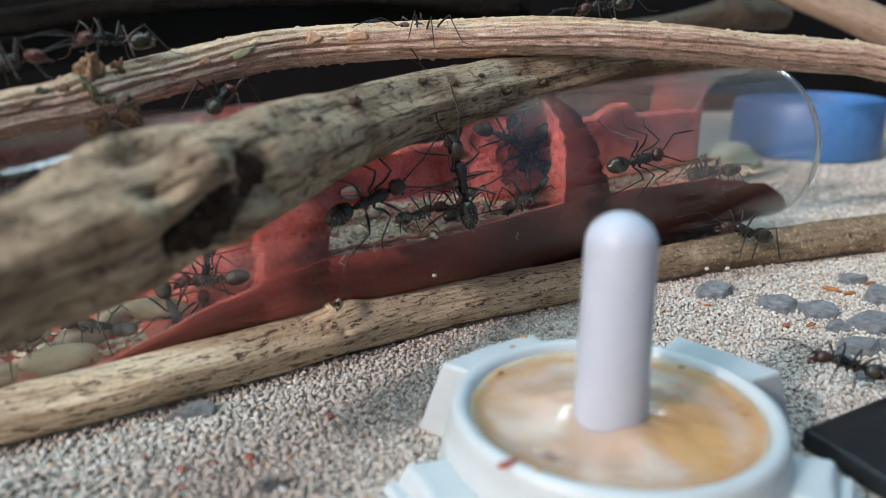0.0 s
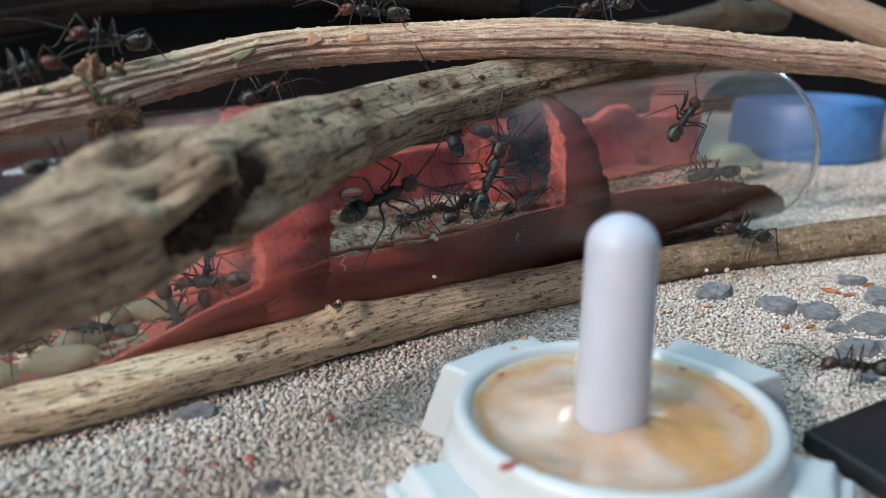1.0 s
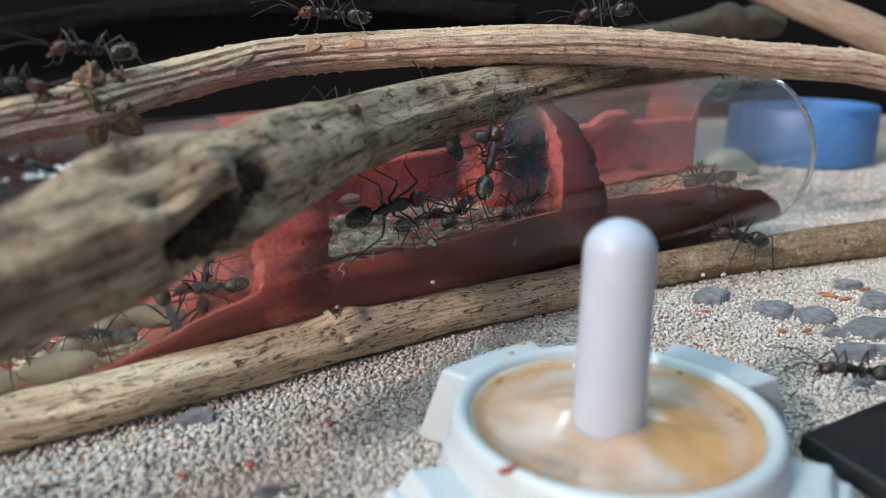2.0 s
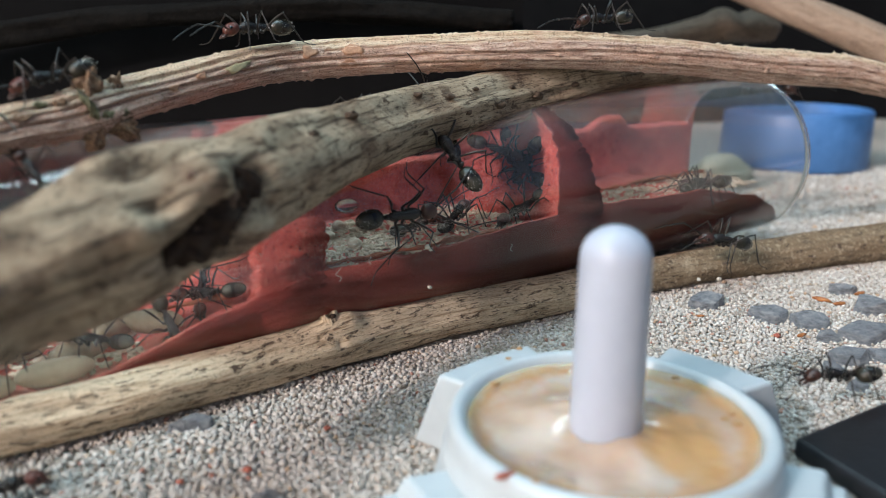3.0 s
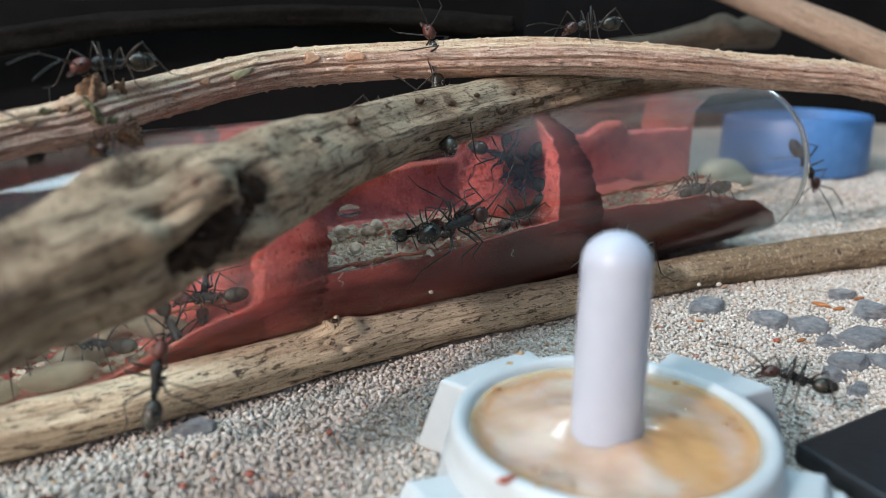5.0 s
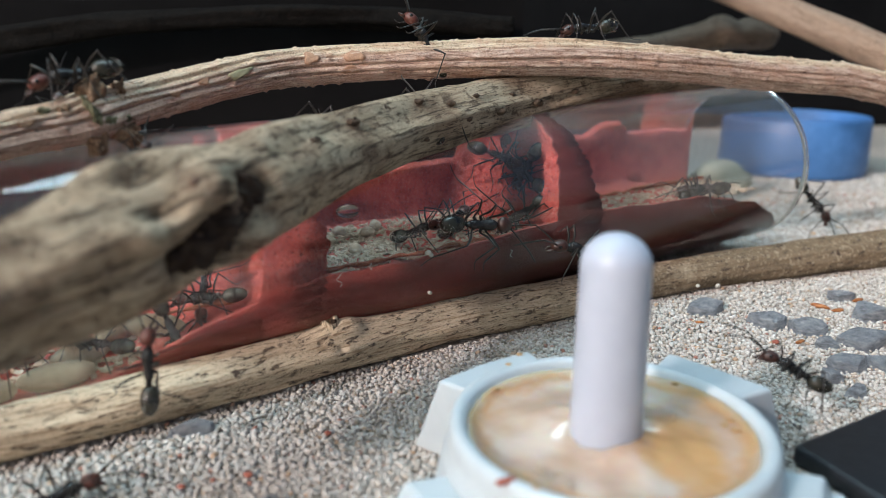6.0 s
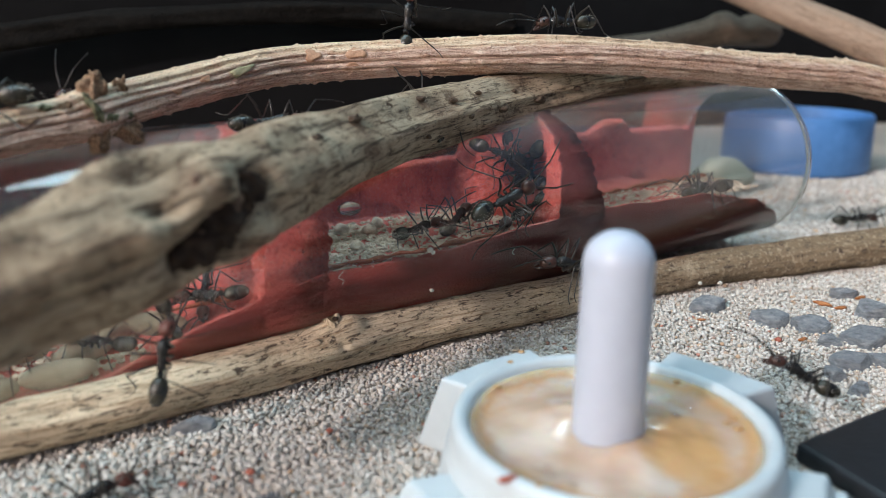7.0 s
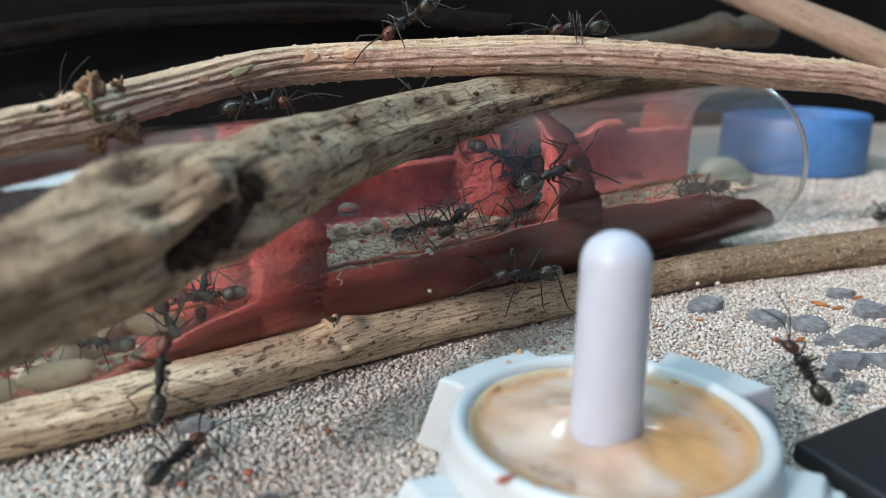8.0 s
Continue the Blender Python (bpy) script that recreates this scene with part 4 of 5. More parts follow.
def pile(name, label, x0, x1, y0, y1, z, size, count, seed, mat):
    rng = random.Random(seed)
    pieces = []
    for _ in range(count):
        c = (rng.uniform(x0, x1), rng.uniform(y0, y1), z + rng.uniform(0, 0.9) * size)
        bv, bf = ball(size * rng.uniform(0.5, 1.5), size * rng.uniform(0.4, 1.0), size * rng.uniform(0.3, 0.8), c, 6, 5)
        pieces.append(([(p[0] + rng.gauss(0, 0.2) * size, p[1] + rng.gauss(0, 0.2) * size, p[2] + rng.gauss(0, 0.2) * size) for p in bv], bf))
    return single(name, mesh_of(name, *join(*pieces), mat, smooth=False), label, "debris", TUBE, kind="stuff")


pile("debris_pile", "pale husks and sand heaped on the nest floor", 27.5, 40, -9.6, 8, -2.75, 0.27, 900, 61, DEBRIS)
pile("debris_pile", "pale husks and sand heaped on the nest floor", 38, 58, -9.4, 8, -2.8, 0.25, 1000, 64, DEBRIS)
pile("debris_pile", "pale sand scattered on the nest floor", 66, 104, -8.5, 1.6, -2.9, 0.28, 900, 62, DEBRIS)
pile("debris_pile", "pale sand scattered on the nest floor", -30, 14, -5.5, 5, -9.8, 0.4, 520, 63, DEBRIS)
for i, (x, y) in enumerate(((31.5, 3.5), (33.6, 1.0), (30.2, -2.0), (36.8, 4.6), (39.5, 2.2), (29.4, 5.4), (42.0, 4.8), (34.8, -3.6))):
    pv, pf = ball(0.95, 0.8, 0.75, nu=18, nv=12, wobble=0.14, seed=70 + i)
    single("pellet", mesh_of("pellet", pv, pf, DEBRIS), "round pale pellet of nest waste", "pellet", TUBE @ mmpose(x, y, -2.2, 0, 0, 37 * i), "pellets on the nest floor")
for i, (x, y, z, rz, ln) in enumerate(((1.8, -6.4, -8.0, 8, 3.8), (-4.6, -6.2, -8.0, -12, 3.4), (4.6, -2.0, -8.2, 25, 3.6), (-8, -2.2, -8.2, 10, 3.6), (11.4, -4.4, -5.9, -25, 3.2), (-1, 1.5, -8.2, 5, 3.4), (8.5, 1.6, -8.0, 40, 3.3))):
    cv, cf = ball(ln * 0.92, 1.3, 1.25, nu=20, nv=14, power=0.9, wobble=0.05, seed=i)
    single("cocoon", mesh_of("cocoon", cv, cf, COCOON), "cream silk cocoon lying on the nest floor", "cocoon", TUBE @ mmpose(x, y, z - 0.25, 0, 4, rz), "cocoons in the tube")


# ---------------------------------------------------------------- feeder
def feeder():
    ob = thing("feeder_cap", "white plastic feeder cap with lugs and an upright post", "feeder", mmpose(12.75, 51.2, 0))
    prof = [(10.6, 1.0), (10.65, 6.6), (10.85, 7.7), (11.2, 8.0), (11.7, 8.05), (12.2, 7.9), (12.5, 7.4), (12.65, 6.6), (12.75, 5.6), (13.2, 5.3), (13.35, 4.6), (13.25, 4.0), (13.7, 3.7), (13.85, 3.0), (13.7, 2.4),
            (14.2, 2.1), (14.35, 1.2), (14.2, 0.0), (10.8, 0.0), (10.6, 1.0)]
    prof = [(r if r < 11.3 else 11.3 + (r - 11.3) * 0.68, z) for r, z in prof]
    v, f = lathe(prof, 128)
    part("rim", mesh_of("rim", v, f, WHITE), ob, None, "round white rim over a stepped skirt")
    part("base", mesh_of("base", *lathe([(0.0, 0.3), (10.5, 0.3), (10.5, 1.4), (0.0, 1.4)], 64), WHITE, smooth=False), ob)
    for mid, half, r_out, top in ((127, 22, 15.3, 7.3), (41, 19, 16.6, 7.3), (-24, 13, 15.4, 5.2), (-156, 12, 15.8, 5.0), (-66, 13, 15.6, 5.0), (-112, 13, 15.6, 5.0)):
        outline = []
        for a, r in ((mid - half, 12.0), (mid - half * 0.92, r_out), (mid, r_out * 0.965), (mid + half * 0.92, r_out), (mid + half, 12.0)):
            outline.append((r * math.cos(radians(a)), r * math.sin(radians(a))))
        me = mesh_of("lug", *prism(outline, 0.15, top, 1.17), WHITE, smooth=False)
        lug = part("lug", bevelled(me, 0.35, 3), ob)
        for step in (0.30, 0.52, 0.74) if mid < 0 else ():
            wide = 1.05 + 0.17 * (1 - step)
            ridge = [(x * wide, y * wide) for x, y in outline]
            rm = mesh_of("ridge", *prism(ridge, top * step - 0.6, top * step, 1.02), WHITE, smooth=False)
            part("ridge", bevelled(rm, 0.2, 2), lug)
    post = [(0.0, 1.0), (2.68, 1.0), (2.66, 8.0), (2.58, 15.0), (2.5, 20.3)]
    post += [(2.5 * math.cos(a), 20.3 + 2.3 * math.sin(a)) for a in np.radians(np.arange(8, 91, 8))] + [(0.0, 22.61)]
    pv, pf = lathe(post, 64, lambda a, r, z: (r * (1 + 0.006 * math.sin(9 * z + 3 * a)), z))
    part("post", mesh_of("post", pv, pf, POST_WHITE), ob, mmpose(-0.45, -0.6, 0), "round-tipped white post")
    gv, gf = [], []
    nr, na = 30, 96
    lump = field(71, 3, 0.35, 0.5, 3)
    for i in range(nr + 1):
        r = 10.68 * i / nr
        for j in range(na):
            a = 2 * math.pi * j / na
            x, y = r * math.cos(a), r * math.sin(a)
            z = 6.9 + 0.7 * math.exp(-(r / 5.0) ** 2) + 0.55 * float(lump(np.array([a]), np.array([r]))[0]) * min(1, r / 3) * (1 - 0.6 * (r / 10.4) ** 4)
            z += 0.45 * math.exp(-((10.68 - r) / 0.5) ** 2)
            gv.append((x, y, z))
    for i in range(nr):
        for j in range(na):
            p, q = i * na + j, i * na + (j + 1) % na
            gf.append((p, p + na, q + na, q))
    rim_ring = [nr * na + j for j in range(na)]
    n0 = len(gv)
    gv += [(gv[k][0], gv[k][1], 1.45) for k in rim_ring]
    for j in range(na):
        gf.append((rim_ring[j], n0 + j, n0 + (j + 1) % na, rim_ring[(j + 1) % na]))
    gf.append(tuple(n0 + j for j in range(na))[::-1])
    gel = thing("food_gel", "cloudy peach-coloured sugar gel filling the feeder cap", "gel", mmpose(12.75, 51.2, 0))
    part("gel_body", mesh_of("gel_body", gv, gf, GEL), gel)
    top = np.array(gv[:(nr + 1) * na])
    for i, (x, y, r) in enumerate([(-5.9, -5.2, 0.34), (-5.3, -5.7, 0.28), (-6.4, -4.8, 0.22), (-5.4, -4.5, 0.18), (-4.6, -5.4, 0.2), (5.0, 0.8, 0.3), (6.7, 2.6, 0.22), (7.3, 13.0, 0.26), (9.0, 4.6, 0.16), (-4.1, -7.2, 0.24)]):
        z = top[np.argmin((top[:, 0] - x) ** 2 + (top[:, 1] - y) ** 2), 2]
        part("bubble", mesh_of("bubble", *ball(r * 1.2, r, r * 0.8, nu=18, nv=12, wobble=0.08, seed=i), WATER), gel, mmpose(x, y, z + 0.25 * r), "small clear bubble")


feeder()


def crumb(name, label, mat, x, y, z, sx, sy, sz, seed, turn=0):
    single(name, mesh_of(name, *ball(sx, sy, sz, nu=10, nv=7, wobble=0.3, seed=seed), mat), label, "crumb", mmpose(x, y, z, 0, 0, turn))


def tab(x, y, z, size, seed):
    crumb("speck", "brown food speck stuck to the feeder", BROWN_SPECK, x, y, z, size, size * 0.8, size * 0.4, seed)


crumb("red_crumb", "rust-red crumb on the feeder rim", RED_BIT, 4.2, 42.9, 8.0, 0.75, 0.3, 0.25, 5, 25)
tab(6.1, 42.1, 8.0, 0.32, 6)
for i, (x, y, z) in enumerate(((6.2, 62.6, 7.0), (7.4, 64.8, 7.0), (22.6, 56.0, 6.5), (21.6, 51.6, 6.5), (22.4, 52.4, 6.5), (22.2, 50.8, 6.5), (24.8, 63.0, 7.0), (20.0, 58.6, 6.6), (4.6, 57.6, 6.6))):
    tab(x, y, z + (0.75 if z < 6.8 else 0.35), 0.28 + 0.05 * (i % 3), 10 + i)

# ---------------------------------------------------------------- other loose things
def blue_cap():
    ob = thing("bottle_cap", "blue plastic bottle cap lying open side up on sand", "cap", mmpose(98.5, 210.5, 0))
    prof = [(0.0, 0.4), (17.0, 0.4), (17.3, 1.5), (17.5, 14.6), (17.9, 15.1), (18.5, 15.1), (18.9, 14.5), (19.2, 1.0), (18.8, 0.1), (0.0, 0.05)]
    v, f = lathe(prof, 120, lambda a, r, z: (r + (0.12 * math.sin(60 * a) if r > 18.6 else 0), z))
    part("shell", mesh_of("shell", v, f, BLUE), ob)
    v, f = lathe([(15.0, 0.5), (15.0, 9.0), (15.5, 9.4), (16.0, 9.0), (16.0, 0.5)], 96)
    part("inner_ring", mesh_of("inner_ring", v, f, BLUE), ob)


blue_cap()
slab_me = mesh_of("black_slab", *prism([(30.4, 57.9), (33.2, 50.2), (38, 37), (72, 50), (67, 79)], 0.15, 2.0), BLACK_PLASTIC, smooth=False)
single("black_slab", bevelled(slab_me, 0.45, 2, 20), "glossy black plastic slab lying on sand", "plastic slab")
def plaster_block():
    """A rounded upright lump, its top broken and slanting."""
    v, f = ball(1.0, 1.0, 1.0, nu=40, nv=28, power=0.55)
    rng = np.random.default_rng(91)
    p = np.array(v)
    k, ph = rng.normal(0, 3.0, (14, 3)), rng.uniform(0, 6.3, 14)
    p = np.sign(p) * np.abs(p) ** 0.6
    p *= (1 + sum(0.018 * np.sin(p @ k[i] + ph[i]) for i in range(14)))[:, None]
    p *= (5.0, 3.5, 15.2)
    p[:, 2] += 15.0 + 0.18 * p[:, 0] * (p[:, 2] > 0)
    single("plaster_block", mesh_of("plaster_block", p, f, PLASTER), "upright block of brick-red plaster on sand behind the glass tube", "plaster", mmpose(44.4, 149, -0.4, 0, 0, 30))


plaster_block()
single("pale_stone", mesh_of("pale_stone", *ball(7, 6, 4.5, nu=24, nv=16, wobble=0.2, seed=3), PALE_STONE), "pale greenish stone beyond the glass tube", "stone", mmpose(67, 178, 3.0))

for i, (x, y, sx, sy, sz, turn) in enumerate((
        (35.8, 96.5, 3.2, 3.9, 1.5, 5), (42.4, 91.3, 3.4, 3.9, 1.5, -8), (46.3, 88.9, 3.1, 3.7, 1.5, 30), (46.2, 84.0, 1.7, 2.1, 0.9, 10), (56.8, 93.6, 3.1, 3.7, 1.5, 20),
        (51.0, 84.9, 3.6, 3.9, 1.5, 18), (45.4, 77.9, 2.4, 2.9, 1.2, -20), (43.3, 71.1, 1.6, 1.9, 0.9, 60), (50.0, 77.9, 2.2, 2.7, 1.1, 0), (42.4, 74.7, 1.4, 1.7, 0.9, 30), (56.8, 100.6, 2.4, 1.4, 1.4, -12),
        (-22.6, 63.4, 2.5, 1.0, 1.2, 22), (-13.7, 51.8, 1.15, 0.8, 0.9, 10))):
    single("slate_chip", shard(100 + i, sx, sy * 0.66, sz * 1.25), "grey slate chip with broken edges lying on sand", "stone", mmpose(x, y, 0.25, 0, 0, turn), "slate chips")
for i, (x, y, s, turn) in enumerate(((52.0, 97.0, 1.0, -40), (53.6, 95.4, 0.8, 10), (43.5, 84.5, 0.7, 30), (33.5, 91.0, 0.5, 0), (58.5, 99.5, 0.8, 20))):
    crumb("seed_husk", "curled orange seed husk on sand", HUSK, x, y, 0.45, 1.2 * s, 0.34 * s, 0.32 * s, 30 + i, turn)
for i, (x, y, s) in enumerate(((40.6, 84.6, 0.42), (-10.3, 62.9, 0.33), (-16.0, 56.0, 0.4), (0.8, 70.2, 0.35), (-21.0, 54.2, 0.32))):
    crumb("red_crumb", "small brick-red grain on sand", RED_BIT, x, y, 0.35, s, s * 0.8, s * 0.7, 40 + i)
for i, (x, y, z, s) in enumerate(((-1.15, 80.22, 12.74, 0.34), (-0.80, 80.37, 12.39, 0.24), (-0.97, 82.16, 7.42, 0.26), (-10.7, 75.9, 9.4, 0.2), (36.5, 101.0, 2.0, 0.3), (39.5, 101.5, 1.9, 0.34))):
    crumb("white_crumb", "white sand grain stuck to a surface", WHITE_CRUMB, x, y, z, s, s * 0.8, s * 0.9, 50 + i)
for i, (x, y, z, size) in enumerate(((-10.25, 74.44, 11.46, 0.9), (-7.18, 76.29, 12.37, 0.5), (8.69, 86.99, 10.72, 0.6))):
    curl = [(0.35 * size * math.sin(2.1 * k + i), -0.1 * abs(k - 2) * size, 0.42 * size * (k - 2), 0.035) for k in range(5)]
    single("fibre", mesh_of("fibre", *limb(curl, 6, 0.1), WHITE_CRUMB), "short curled white fibre stuck to the glass", "fibre", mmpose(x, y, z, 0, 0, 33))
dv, df = ball(1.35, 0.75, 0.35, nu=20, nv=12)
drop = single("water_drop", mesh_of("water_drop", dv, df, WATER), "flat water drop clinging to the glass", "drop",
              Matrix.Translation((-9.33 * MM, 75.91 * MM, 18.34 * MM)) @ pose(0, 0, 0, 62, 0, 34))


# ---------------------------------------------------------------- ants
def leg_mesh(reach, height, spread, seed):
    """One leg from the coxa: raised thigh, shin down to the foot, thin clawed tarsus."""
    rng = random.Random(seed)
    c, s = math.cos(spread), math.sin(spread)
    def at(r, z, w):
        return (c * r, s * r, z, w)
    knee = reach * rng.uniform(0.36, 0.44)
    lift = rng.uniform(1.6, 2.6)
    pts = [at(0, 0, 0.18), at(0.35, -0.25, 0.20), at(0.6, -0.1, 0.11), at(knee * 0.6, lift * 0.6, 0.15), at(knee, lift, 0.10), at(knee + 0.2, lift - 0.15, 0.08),
           at(reach * 0.72, -height * 0.45, 0.085), at(reach * 0.80, -height * 0.82, 0.055), at(reach * 0.90, -height * 0.97, 0.05), at(reach, -height, 0.055), at(reach * 1.02, -height - 0.02, 0.03)]
    return mesh_of("leg", *limb(pts), ANT_LIMB)


def antenna_mesh(sign, seed, reach=1.25):
    rng = random.Random(seed)
    a, b = rng.uniform(0.3, 0.7) * sign, rng.uniform(-0.15, 0.5) * sign
    z1, z2 = rng.uniform(0.4, 1.1), rng.uniform(-0.6, 0.5)
    x1, y1 = 2.3 * math.cos(a) * reach, 2.3 * math.sin(a) * reach
    x2, y2 = x1 + 2.9 * math.cos(b) * reach, y1 + 2.9 * math.sin(b) * reach
    pts = [(0, 0, 0, 0.13), (0.4 * x1, 0.4 * y1, 0.5 * z1, 0.085), (x1, y1, z1, 0.10), (x1 + 0.15, y1, z1 + 0.02, 0.085),
           ((x1 + x2) / 2, (y1 + y2) / 2, (z1 + z2) / 2 + 0.15, 0.09), (x2, y2, z2, 0.075), (x2 + 0.15, y2, z2 - 0.1, 0.03)]
    return mesh_of("antenna", *limb(pts), ANT_LIMB)


BODY_Z = 1.9
LEG_ROOTS = ((0.85, 0.36, 0.95), (0.1, 0.40, 1.55), (-0.65, 0.36, 2.3))


def make_ant(label, m=None, seed=1, red=True, scale=1.0, group="ants"):
    """A slender long-legged ant, nose along +x, feet on z = 0."""
    rng = random.Random(seed)
    ob = thing("ant", label, "ant", m, group)
    ob.scale = (scale, scale, scale)
    z, size = BODY_Z, 1.0
    hv, hf = ball(1.08 * size, 0.88 * size, 0.76 * size, (0, 0, 0), 18, 12, 0.85)
    hv = [(x, y * (1.0 - 0.16 * (x / 1.15)), zz) for x, y, zz in hv]
    head = part("head", mesh_of("head", hv, hf, ANT_RED if red else ANT_DUSK), ob, mmpose(3.05, 0, z + 0.1, 0, 22, rng.uniform(-14, 14)),
                "red-brown head" if red else "dark brown head")
    for sg in (1, -1):
        part("eye", mesh_of("eye", *ball(0.22, 0.14, 0.22, nu=10, nv=7), ANT_EYE), head, mmpose(0.15, 0.74 * sg * size, 0.30), "glossy black eye")
        jv, jf = limb([(0, 0, 0, 0.20), (0.45, 0.10 * sg, -0.05, 0.17), (0.8, -0.12 * sg, -0.1, 0.10), (0.95, -0.3 * sg, -0.1, 0.04)], 7, 0.2)
        part("mandible", mesh_of("mandible", jv, jf, ANT_DUSK), head, mmpose(0.85 * size, 0.34 * sg, -0.25))
        part("antenna", antenna_mesh(sg, seed * 7 + sg), ob, mmpose(3.75, 0.30 * sg, z + 0.28))
    tv, tf, _ = sweep([(-1.75, 0, -0.05, 0.26), (-1.5, 0, 0.0, 0.46), (-0.9, 0, 0.05, 0.52), (-0.3, 0, 0.12, 0.46), (0.25, 0, 0.22, 0.56), (0.9, 0, 0.26, 0.66), (1.5, 0, 0.16, 0.52), (1.85, 0, 0.06, 0.30), (2.15, 0, 0.06, 0.24)], 16, 0.2)
    tv = [(x, y, zz * 1.12) for x, y, zz in tv.tolist()]
    part("thorax", mesh_of("thorax", tv, tf, ANT_BLACK), ob, mmpose(0, 0, z))
    pv, pf = join(ball(0.30, 0.34, 0.52, (-2.0, 0, 0.12), 12, 9), limb([(-1.6, 0, -0.1, 0.2), (-2.1, 0, -0.12, 0.24), (-2.5, 0, -0.1, 0.18)], 10, 0.2))
    part("petiole", mesh_of("petiole", pv, pf, ANT_BLACK), ob, mmpose(0, 0, z))
    gv, gf = ball(1.68 * size, 1.04 * size, 1.0 * size, (0, 0, 0), 22, 16, 0.92)
    gv = [(x, y * (1 + 0.10 * x / 1.75), zz * (1 + 0.10 * x / 1.75)) for x, y, zz in gv]
    gaster = part("gaster", mesh_of("gaster", gv, gf, GASTER), ob, mmpose(-3.95, 0, z - 0.05, 0, rng.uniform(-10, 14), rng.uniform(-8, 8)), "olive-black banded gaster")
    spikes = []
    for _ in range(70):
        d = Vector((rng.uniform(-1, 0.8), rng.gauss(0, 0.7), rng.gauss(0.2, 0.7))).normalized()
        base, tip = Vector((d.x * 1.64, d.y * 1.0, d.z * 0.97)), Vector((d.x * 1.64 - 0.22, d.y * 1.0, d.z * 0.97)) + d * 0.24
        side = d.orthogonal().normalized() * 0.016
        over = d.cross(side)
        spikes.append(([tuple(base + side), tuple(base - side * 0.5 + over), tuple(base - side * 0.5 - over), tuple(tip)], [(0, 1, 3), (1, 2, 3), (2, 0, 3)]))
    part("bristles", mesh_of("bristles", *join(*spikes), BRISTLE, smooth=False), gaster, None, "fine silvery bristles")
    for i, (x, y, spread) in enumerate(LEG_ROOTS):
        for sg in (1, -1):
            reach = (5.4, 5.2, 6.8)[i] * rng.uniform(0.92, 1.08)
            part("leg", leg_mesh(reach, z - 0.25, (spread + rng.uniform(-0.16, 0.16)) * sg, rng.randrange(9999)), ob, mmpose(x, y * sg, z - 0.2))
    return ob


def stance(x, y, z, fx, fy, fz, ux, uy, uz):
    """The pose of an ant at a place in millimetres, with its forward and up directions."""
    f = Vector((fx, fy, fz)).normalized()
    u = Vector((ux, uy, uz))
    s = u.cross(f).normalized()
    u = f.cross(s)
    m = Matrix((f, s, u)).transposed().to_4x4()
    m.translation = (x * MM, y * MM, z * MM)
    return m


RESTING = "black long-legged ant resting "
for seed, (place_row, red, label) in enumerate((
        ((-1.52, 87.5, 12.5, 0.81, -0.46, 0.36, -0.55, -0.4, 0.73), True, "curled up against the glass"),
        ((-34.14, 70.07, 5.02, -0.99, 0.09, 0.05, 0.02, -0.25, 0.97), True, "beside pale cocoons in the nest"),
        ((-26.94, 71.29, 6.49, 0.5, -0.51, -0.7, 0.35, -0.62, 0.7), True, "beside pale cocoons in the nest"),
        ((-40.46, 65.01, 5.22, -0.35, -0.94, 0.02, 0.23, -0.07, 0.97), True, "beside pale cocoons in the nest"),
        ((-24.14, 74.47, 8.24, -0.99, -0.15, -0.07, -0.02, -0.29, 0.96), True, "beside pale cocoons in the nest"),
        ((-24.1, 76.96, 9.01, -0.02, -0.48, -0.88, -0.41, -0.8, 0.44), True, "beside pale cocoons in the nest"),
        ((2.22, 95.54, 11.3, 0.41, 0.89, 0.21, 0.06, -0.25, 0.97), False, "on the nest floor"),
        ((8.92, 103.41, 19.6, 0.86, -0.45, -0.25, -0.38, -0.88, 0.28), False, "in the hollow of the plaster wall"),
        ((10.86, 103.29, 19.5, -0.24, 0.1, 0.97, -0.52, -0.85, -0.04), False, "in the hollow of the plaster wall"),
        ((12.69, 101.11, 18.77, -0.29, 0.56, -0.78, -0.7, -0.67, -0.22), False, "in the hollow of the plaster wall"),
        ((12.58, 101.06, 17.64, -0.54, 0.76, 0.36, -0.75, -0.63, 0.21), False, "in the hollow of the plaster wall"),
        ((10.9, 95.3, 12.3, -0.82, -0.32, -0.47, -0.27, -0.5, 0.82), False, "in the hollow of the plaster wall"),
        ((38.16, 109.98, 12.0, 0.71, 0.7, 0.02, 0.05, -0.08, 1.0), False, "on the sandy floor of the tube"),
        ((39.05, 111.61, 12.0, -0.97, -0.24, -0.03, -0.01, -0.11, 0.99), False, "on the sandy floor of the tube"),
), 300):
    make_ant(RESTING + label, stance(*place_row), seed, red, 0.78 if seed < 306 else 0.9, "ants in the nest")

WALKING = "black long-legged ant walking "
glass_ant = make_ant(WALKING + "on the glass tube", None, 1, False, 1.0)
climbing_ant = make_ant(WALKING + "up the glass tube", None, 2, False)
rim_ant = make_ant(WALKING + "over the mouth of the tube", None, 3, False)
log_ant = make_ant(WALKING + "along the pale stick", None, 4, False)
stone_ant = make_ant(WALKING + "among slate chips beside the feeder", None, 5, False, 0.74)
twig_ant = make_ant(WALKING + "on the arched twig, its head red-brown", None, 6, True, 0.82)
striding_ant = make_ant(WALKING + "down the arched twig, its head red-brown", None, 7, True, 0.88)
edge_ant = make_ant(WALKING + "at the end of the arched twig", None, 8, True, 0.82)
facing_ant = make_ant(WALKING + "over the crest of the arched twig", None, 9, True, 0.93)
far_ant = make_ant(WALKING + "behind the arched twig", None, 10, False, 0.93)
behind_ant = make_ant(WALKING + "on top of the glass tube", None, 11, True, 0.85)
